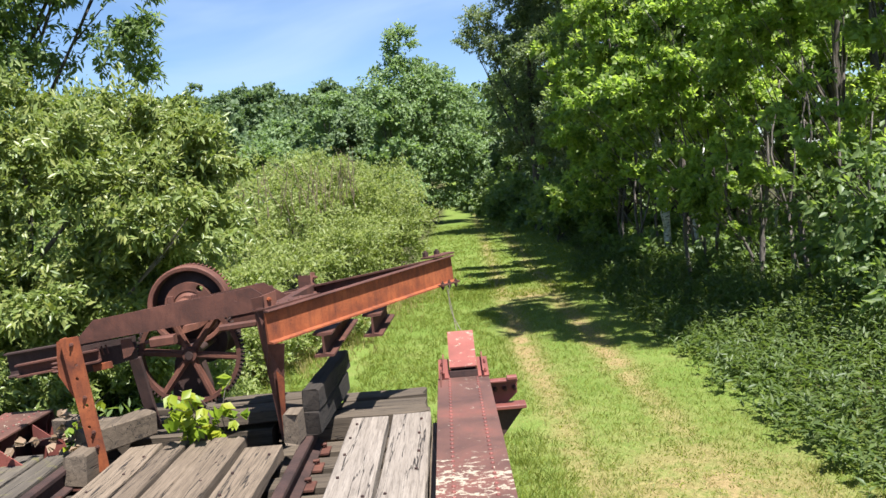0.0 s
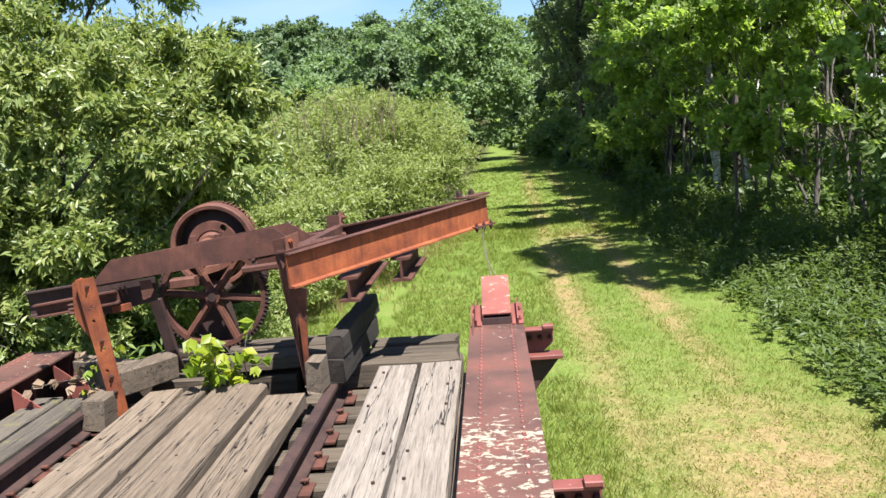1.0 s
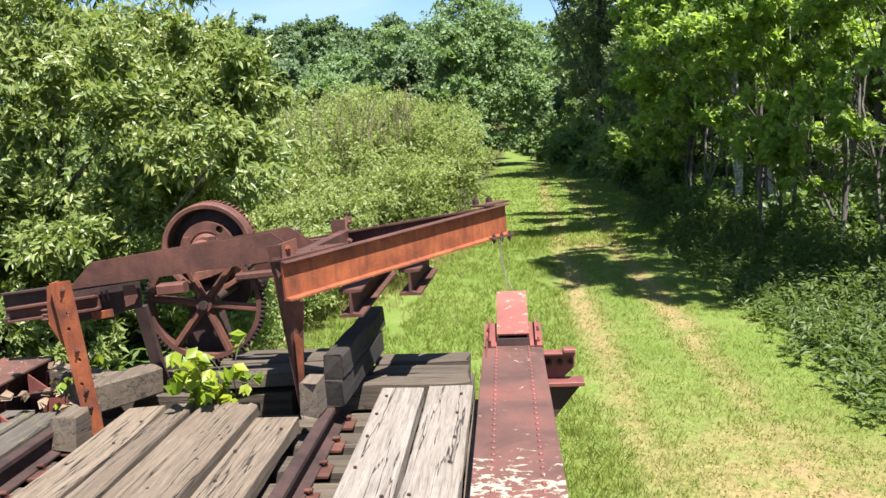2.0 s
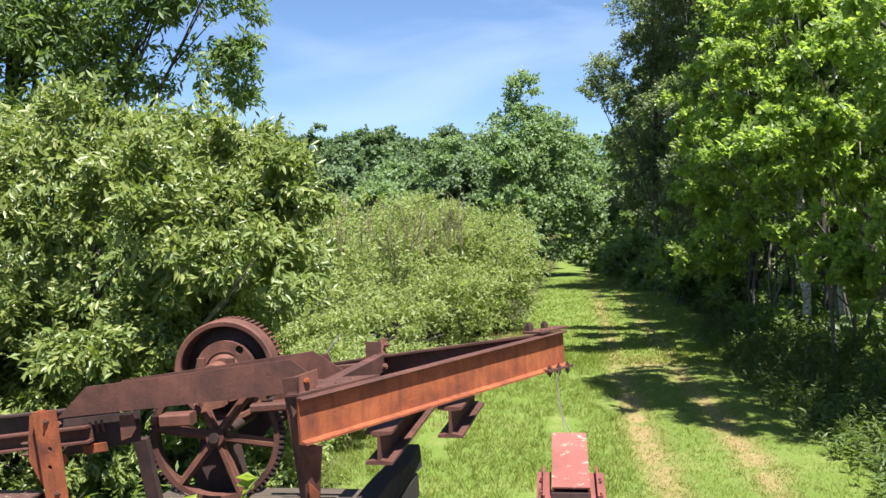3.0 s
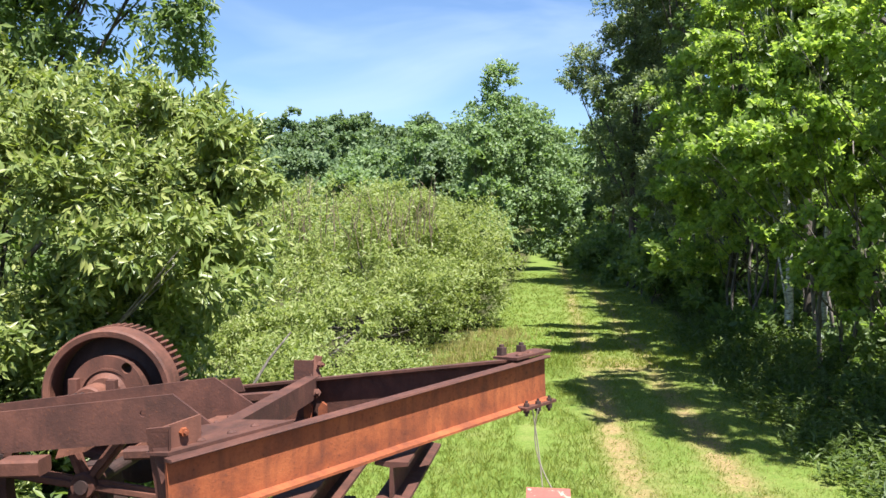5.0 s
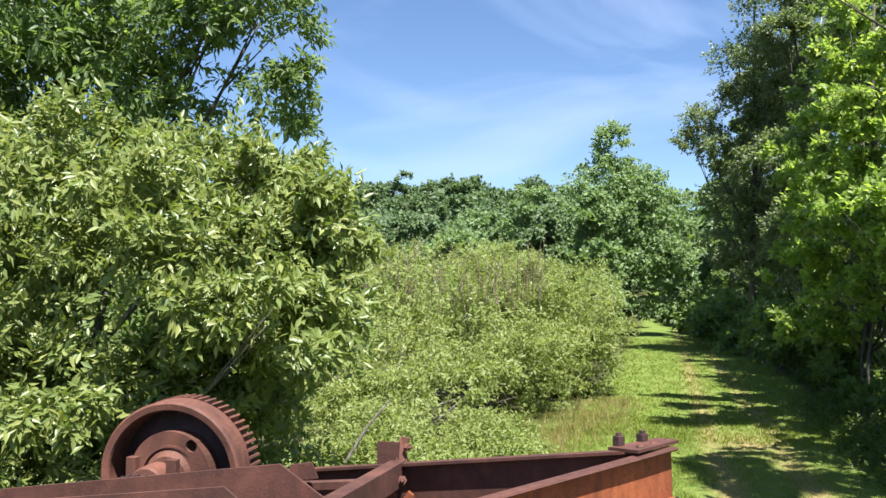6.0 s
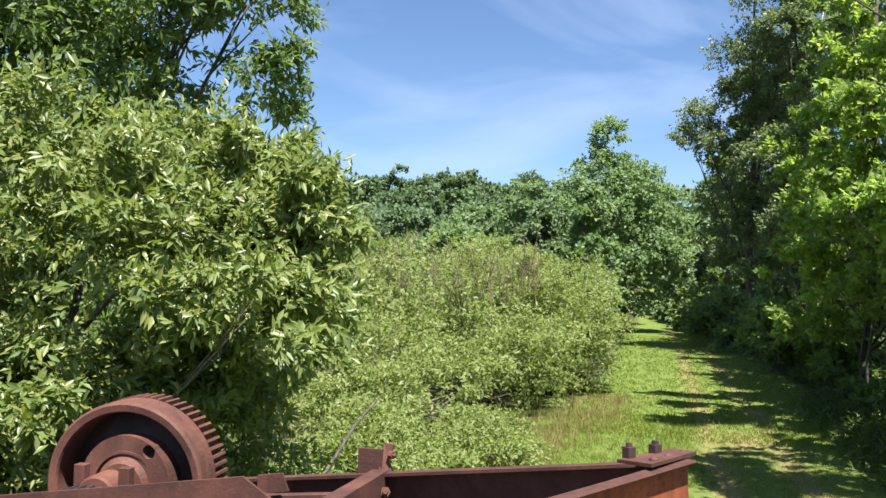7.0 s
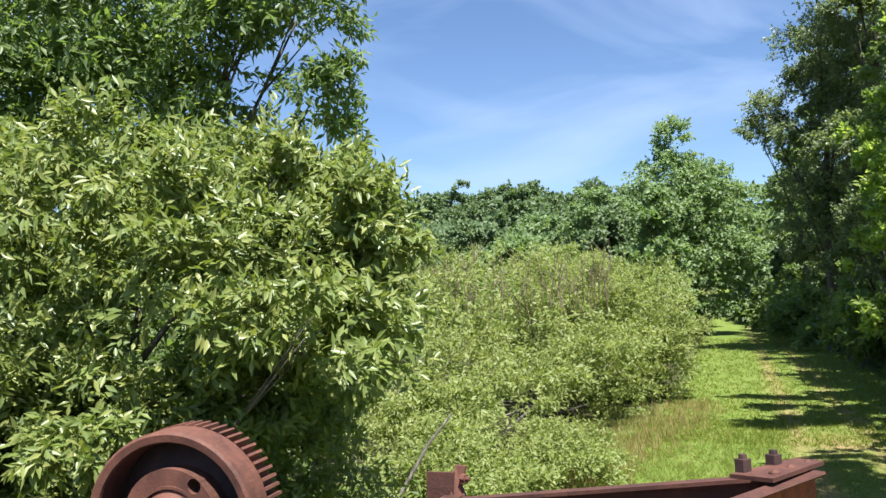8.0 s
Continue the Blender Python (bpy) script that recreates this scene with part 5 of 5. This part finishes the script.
for n, row in enumerate((
    (13.2, 12.6, 8.5, 2.6, 1.2, LEAF_WOOD, BARK, 0.16, 30000, DARK_L, 0.16), (14.2, 15.5, 10, 3.0, 1.0, LEAF_WOOD, BARK, 0.17, 30000, DARK_L, 0.2),
    (13.2, 28.2, 11.5, 3.0, 2.6, LEAF_WOOD, BARK, 0.17, 30000, MAPLE_L, 0.15), (7.7, 28.6, 12, 2.4, 4.4, LEAF_WOOD, BARK_PALE, 0.15, 30000, BIRCH_L, 0.13),
    (9.6, 33, 15, 3.3, 3.4, LEAF_WOOD, BARK, 0.19, 34000, MAPLE_L, 0.18), (9.4, 41, 18, 3.4, 3.0, LEAF_DARK, BARK, 0.2, 30000, DARK_L, 0.18), (8.9, 29.5, 12, 2.8, 4.2, LEAF_DARK, BARK_PALE, 0.18, 28000, BIRCH_L, 0.13), (8.0, 37, 15.5, 3.8, 2.4, LEAF_WOOD, BARK, 0.19, 44000, MAPLE_L, 0.18),
    (8.6, 45, 18, 3.0, 3.4, LEAF_DARK, BARK_PALE, 0.2, 24000, BIRCH_L, 0.15), (8.6, 52, 22, 3.6, 1.5, LEAF_POPLAR, BARK, 0.16, 80000, POPLAR_L, 0.24),
    (10.5, 58, 25, 4.4, 2.0, LEAF_POPLAR, BARK, 0.18, 64000, POPLAR_L, 0.26), (8.4, 66, 19, 3.0, 3.0, LEAF_POPLAR, BARK, 0.24, 22000, POPLAR_L, 0.22),
    (9.0, 76, 18, 3.4, 1.0, LEAF_DARK, BARK, 0.3, 16000, DARK_L, 0.22), (8.6, 92, 17, 4.0, 0.8, LEAF_DARK, BARK, 0.36, 14000, DARK_L, 0.22),
    (13.8, 26, 13, 3.8, 1.0, LEAF_DARK, BARK, 0.2, 22000, DARK_L, 0.2), (12, 34, 15, 4.0, 1.0, LEAF_DARK, BARK, 0.22, 20000, DARK_L, 0.22),
    (11.5, 42, 20, 4.0, 0.8, LEAF_DARK, BARK, 0.24, 18000, DARK_L, 0.22), (12, 51, 22, 4.2, 0.8, LEAF_POPLAR, BARK, 0.26, 18000, POPLAR_L, 0.24),
    (15.5, 20, 13, 3.6, 0.6, LEAF_DARK, BARK, 0.2, 18000, DARK_L, 0.2), (15.5, 29, 19, 4.2, 0.6, LEAF_DARK, BARK, 0.24, 14000, DARK_L, 0.2),
    (18.5, 24.5, 16, 4.6, 0.3, LEAF_DARK, BARK, 0.24, 16000, DARK_L, 0.2), (16, 40, 20, 4.5, 0.6, LEAF_DARK, BARK, 0.28, 13000, DARK_L, 0.2),
    (11, 68, 21, 4.5, 0.8, LEAF_DARK, BARK, 0.3, 14000, DARK_L, 0.24), (-3.4, 106, 15, 4.0, 0.5, LEAF_DARK, BARK, 0.4, 12000, DARK_L, 0.24),
    (2.6, 142, 17, 5.0, 0.3, LEAF_DARK, BARK, 0.45, 12000, DARK_L, 0.24), (8.8, 118, 17, 4.4, 0.3, LEAF_DARK, BARK, 0.45, 12000, DARK_L, 0.24), (10, 104, 18, 5.0, 0.3, LEAF_DARK, BARK, 0.45, 12000, DARK_L, 0.24))):
    wood_tree("", *row, 100 + n, (0.5 * math.sin(n * 2.1), 0.4 * math.cos(n * 1.7)))
# the silvery poplar that leans over the trail
at = (6.6, 56, 0)
tree("tree", at, 22, clumps([(0.6, 0, 19.5, 2.0, 2.2, 2.4), (0.0, 0, 16.8, 2.4, 2.4, 2.2), (1.6, 0.4, 14.2, 2.6, 2.6, 2.2), (-0.9, -0.4, 14.0, 2.0, 2.0, 1.8), (-3.1, -0.6, 13.4, 1.1, 1.2, 1.0), (-3.6, -0.6, 12.2, 1.0, 1.1, 0.9), (-2.3, -0.5, 11.4, 1.6, 1.6, 1.3), (0.6, 0, 11.2, 2.6, 2.6, 2.2), (-1.2, 0, 8.8, 2.2, 2.2, 1.7), (1.6, 0, 7.8, 2.4, 2.4, 1.9), (-0.6, 0, 6.2, 1.8, 2.0, 1.4)], 5, 0.42, 61),
     120000, 0.13, LEAF_POPLAR, 0.24, BARK, POPLAR_L, "tree", 61, 0.6, 0.12, limbs=8, group="trees of the wood", trunk_top=0.9, share=8, loose=0.3)
# low maple boughs that catch the sun at the wood's edge
for k, (x, y, z, r) in enumerate(((6.6, 22.0, 3.0, 0.9), (7.4, 20.4, 3.6, 0.9), (7.6, 21.6, 5.6, 1.0), (6.2, 29.5, 5.6, 1.1), (5.7, 32.5, 7.0, 1.2), (6.7, 26.0, 7.4, 1.1), (6.0, 34.0, 4.8, 1.2), (7.6, 23.0, 7.6, 1.0), (7.8, 17.4, 4.2, 1.0), (8.3, 16.0, 6.2, 1.1), (7.6, 18.6, 6.8, 1.1), (8.8, 15.4, 3.4, 0.9), (9.2, 16.2, 8.6, 1.2), (8.2, 17.6, 9.6, 1.2), (10.2, 15.2, 5.2, 1.1), (7.2, 25.0, 5.0, 1.0), (7.0, 27.8, 4.0, 1.0), (5.5, 23.2, 5.5, 1.0), (6.4, 24.0, 5.9, 1.1), (6.1, 23.4, 3.2, 0.9), (6.9, 21.4, 2.5, 0.9), (5.5, 37.0, 4.3, 1.2), (6.7, 21.0, 7.7, 1.1), (7.3, 19.5, 6.3, 1.1), (5.9, 30.0, 3.6, 1.0), (6.6, 27.0, 9.6, 1.2), (7.6, 24.5, 10.5, 1.2), (6.2, 32.0, 9.0, 1.2))):
    at = (x + 1.6, y + 0.8, 0)
    boughs = clumps([(-1.6, -0.8, z, r * 1.3, r * 1.3, 0.4), (-1.0, -0.4, z - 0.6, r, r, 0.35), (-1.3, -0.2, z + 0.7, r * 0.8, r * 0.8, 0.3)], 4, 0.42, 140 + k, 0.5, 0.6)
    tree("maple_sapling", at, z + 1, boughs, 1300 if z < 4.5 else 3400, 0.15, LEAF_MAPLE, 0.06, BARK_GREY, "slim maple sapling with bright sunlit boughs", "sapling", 140 + k, 0.75, 0.25, limbs=4, group="saplings at the wood's edge", inner=0.2)
# brush under the wood's edge
rng = np.random.default_rng(15)
for k in range(24):
    y = 13 + 3.2 * k * (1 + 0.012 * k)
    x = 8.3 + max(0, (20 - y) * 0.2) + rng.normal(0, 0.5) - 0.055 * max(0, y - 30)
    h = rng.uniform(1.8, 3.6) * (0.4 if 20 < y < 38 else 1)
    tree("understory_bush", (x, y, 0), h, [(rng.normal(0, 0.6), rng.normal(0, 0.8), h * f, 1.2, 1.3, h * 0.3) for f in (0.25, 0.45, 0.65, 0.75, 0.5)], 4000, 0.13 + 0.0028 * y, LEAF_DARK, 0.04, BARK, "shady brush at the wood's edge", "bush", 160 + k, 0.55, 0.2, limbs=3, group="brush at the wood's edge", trunk_top=0.6)
# a small sign by the trail
sign = thing("trail_sign", (6.4, 50.0, 0), "small orange trail sign on a thin post", "sign")
bm = bmesh.new()
rod(bm, (6.4, 50.0, -0.1), (6.4, 50.0, 1.45), 0.03, 0.03, 8)
part("post", bm, BARK_GREY, sign)
bm = bmesh.new()
extrude(bm, (6.25, 49.96, 1.3), (6.55, 49.96, 1.3), rect(0.015, 0.32, 0.003))
part("panel", bm, RUST_ORANGE, sign, "faded orange panel")
# two small pale posts where the trail ends
for x, h in ((2.15, 1.3), (2.95, 1.0)):
    t = thing("trail_post", (x, 128.0, 0), "small pale wooden post at the trail's far end", "post", "posts at the trail's end")
    bm = bmesh.new()
    extrude(bm, (x, 128.0, -0.1), (x, 128.0, h), rect(0.3, 0.3, 0.03), up=(0, 1, 0))
    part("shaft", bm, BARK_PALE, t)
# bare stems in the shade
rng = np.random.default_rng(5)
for k in range(22):
    x, y = 7.6 + 4.5 * rng.random() + 0.02 * k, 15 + 45 * rng.random()
    pole = thing("sapling_stem", (x, y, 0), "thin bare sapling stem in the shaded wood", "sapling", "stems in the wood")
    bm = bmesh.new()
    trunk_mesh(bm, (x, y, -0.1), (x + rng.normal(0, 0.5), y, 5 + 2 * rng.random()), 0.05, 0.02, 0.5, k, 6, 6)
    part("trunk", bm, BARK_GREY if k % 3 else BARK_PALE, pole, smooth=True)


# ---- weeds and grass ----
def tufts(name, xy, height, width, mat, label, category, seed, per=5, lean=0.35):
    rng = np.random.default_rng(seed)
    n = len(xy)
    z = np.array([hill(x, y) for x, y in xy])
    base = np.repeat(np.c_[xy, z - 0.02], per, 0) + np.c_[rng.normal(0, 0.035, (n * per, 2)), np.zeros(n * per)]
    way = np.c_[rng.normal(0, lean, (n * per, 2)), np.ones(n * per)]
    h = np.repeat(height, per) * rng.uniform(0.5, 1.2, n * per)
    normal = np.c_[rng.normal(0, 1, (n * per, 2)), np.full(n * per, 0.3)]
    tagged(blades(name, base, way, normal, h, width * rng.uniform(0.7, 1.3, n * per), mat, None, 0.1, 0.35), label, category, kind="stuff")


rng = np.random.default_rng(9)
count = 46000
xy = np.c_[rng.uniform(-3.5, 6.6, count), 7.5 + 22 * rng.random(count) ** 1.9]
keep = np.array([rng.random() > 1.25 * ruts(x, y) and noise.noise((x * 0.9, y * 0.9, 2)) > -0.35 and not (-3.0 < x < 0.9 and y < 8.4) for x, y in xy])
xy = xy[keep]
tufts("grass", xy, (0.04 + 0.08 * rng.random(len(xy))) * np.where(xy[:, 0] < 1.7, 1.7, 1.0), 0.0075, BLADE, "mown bright green grass along the trail", "grass", 1, 4, 0.6)
xy = np.c_[rng.uniform(0.9, 5.8, 14000), 7.5 + 20 * rng.random(14000) ** 1.6]
tufts("dry_grass", xy, 0.03 + 0.05 * rng.random(len(xy)), 0.007, STRAW, "dry straw-coloured grass beside the ruts", "grass", 2, 3, 0.8)
xy = np.c_[rng.uniform(-2.2, 6.4, 12000), 26 + 44 * rng.random(12000) ** 1.3]
xy = xy[xy[:, 0] > -2.6 + 0.12 * np.minimum(16, np.maximum(0, xy[:, 1] - 20))]
tufts("grass", xy, 0.07 + 0.1 * rng.random(len(xy)), 0.02, BLADE, "mown green grass farther along the trail", "grass", 6, 4, 0.6)
# small clover and plantain leaves that speckle the turf
xy = np.c_[rng.uniform(0.8, 6.4, 5000), 7.5 + 16 * rng.random(5000) ** 1.5]
tufts("clover", xy, 0.025 + 0.02 * rng.random(len(xy)), 0.018, BLADE, "small broad clover leaves in the turf", "clover", 5, 3, 1.4)
# long grass at the bush's foot
f = rng.random(1500)
xy = np.c_[-2.9 + 2.6 * f + rng.normal(0, 0.6, 1500), 17.5 + 15.5 * f + rng.normal(0, 0.5, 1500)]
tufts("long_grass", xy, rng.uniform(0.1, 0.32, len(xy)), 0.014, STRAW, "long pale seeding grass at the bush's foot", "grass", 3, 5, 0.25)


def weeds(name, x0, x1, y0, y1, count, h, leaf, mat, label, seed):
    """Leafy upright stalks."""
    rng = np.random.default_rng(seed)
    x = rng.uniform(x0, x1, count) + 0.3 * np.sin(np.linspace(0, 9, count))
    y = y0 + (y1 - y0) * rng.random(count) ** 1.3
    x = x + 0.03 * np.maximum(0, y - 20)
    top = h * rng.uniform(0.5, 1.15, count) * (0.28 + 0.72 * np.clip((x - x0) / 2.4, 0, 1))
    per = 12
    f = np.linspace(0.15, 1, per)
    lean = rng.normal(0, 0.12, (count, 2))
    base = np.stack([x[:, None] + lean[:, :1] * f * top[:, None], y[:, None] + lean[:, 1:] * f * top[:, None], f * top[:, None]], -1).reshape(-1, 3)
    n = len(base)
    way = np.c_[rng.normal(0, 1, (n, 2)), rng.uniform(0.1, 0.9, n)]
    size = leaf * rng.uniform(0.6, 1.2, n)
    tagged(blades(name, base, way, rng.normal(0, 0.3, (n, 3)) + np.array([0.1, 0, 1]), size, size * 0.3, mat), label, "weeds", kind="stuff")


weeds("tall_weeds", 4.75, 8.4, 8.0, 34, 4700, 0.95, 0.15, LEAF_WEED, "tall leafy weeds along the wood's edge", 4)
weeds("tall_weeds", 6.0, 9.0, 34, 80, 1500, 1.0, 0.32, LEAF_WEED, "tall leafy weeds along the wood's edge", 5)
weeds("undergrowth", -9.0, -3.6, 10.8, 17, 1800, 0.9, 0.19, LEAF_DARK, "dark leafy undergrowth below the shrubs", 6)
weeds("undergrowth", 8.0, 14.0, 10, 60, 2500, 1.5, 0.28, LEAF_DARK, "dark leafy undergrowth in the wood", 8)
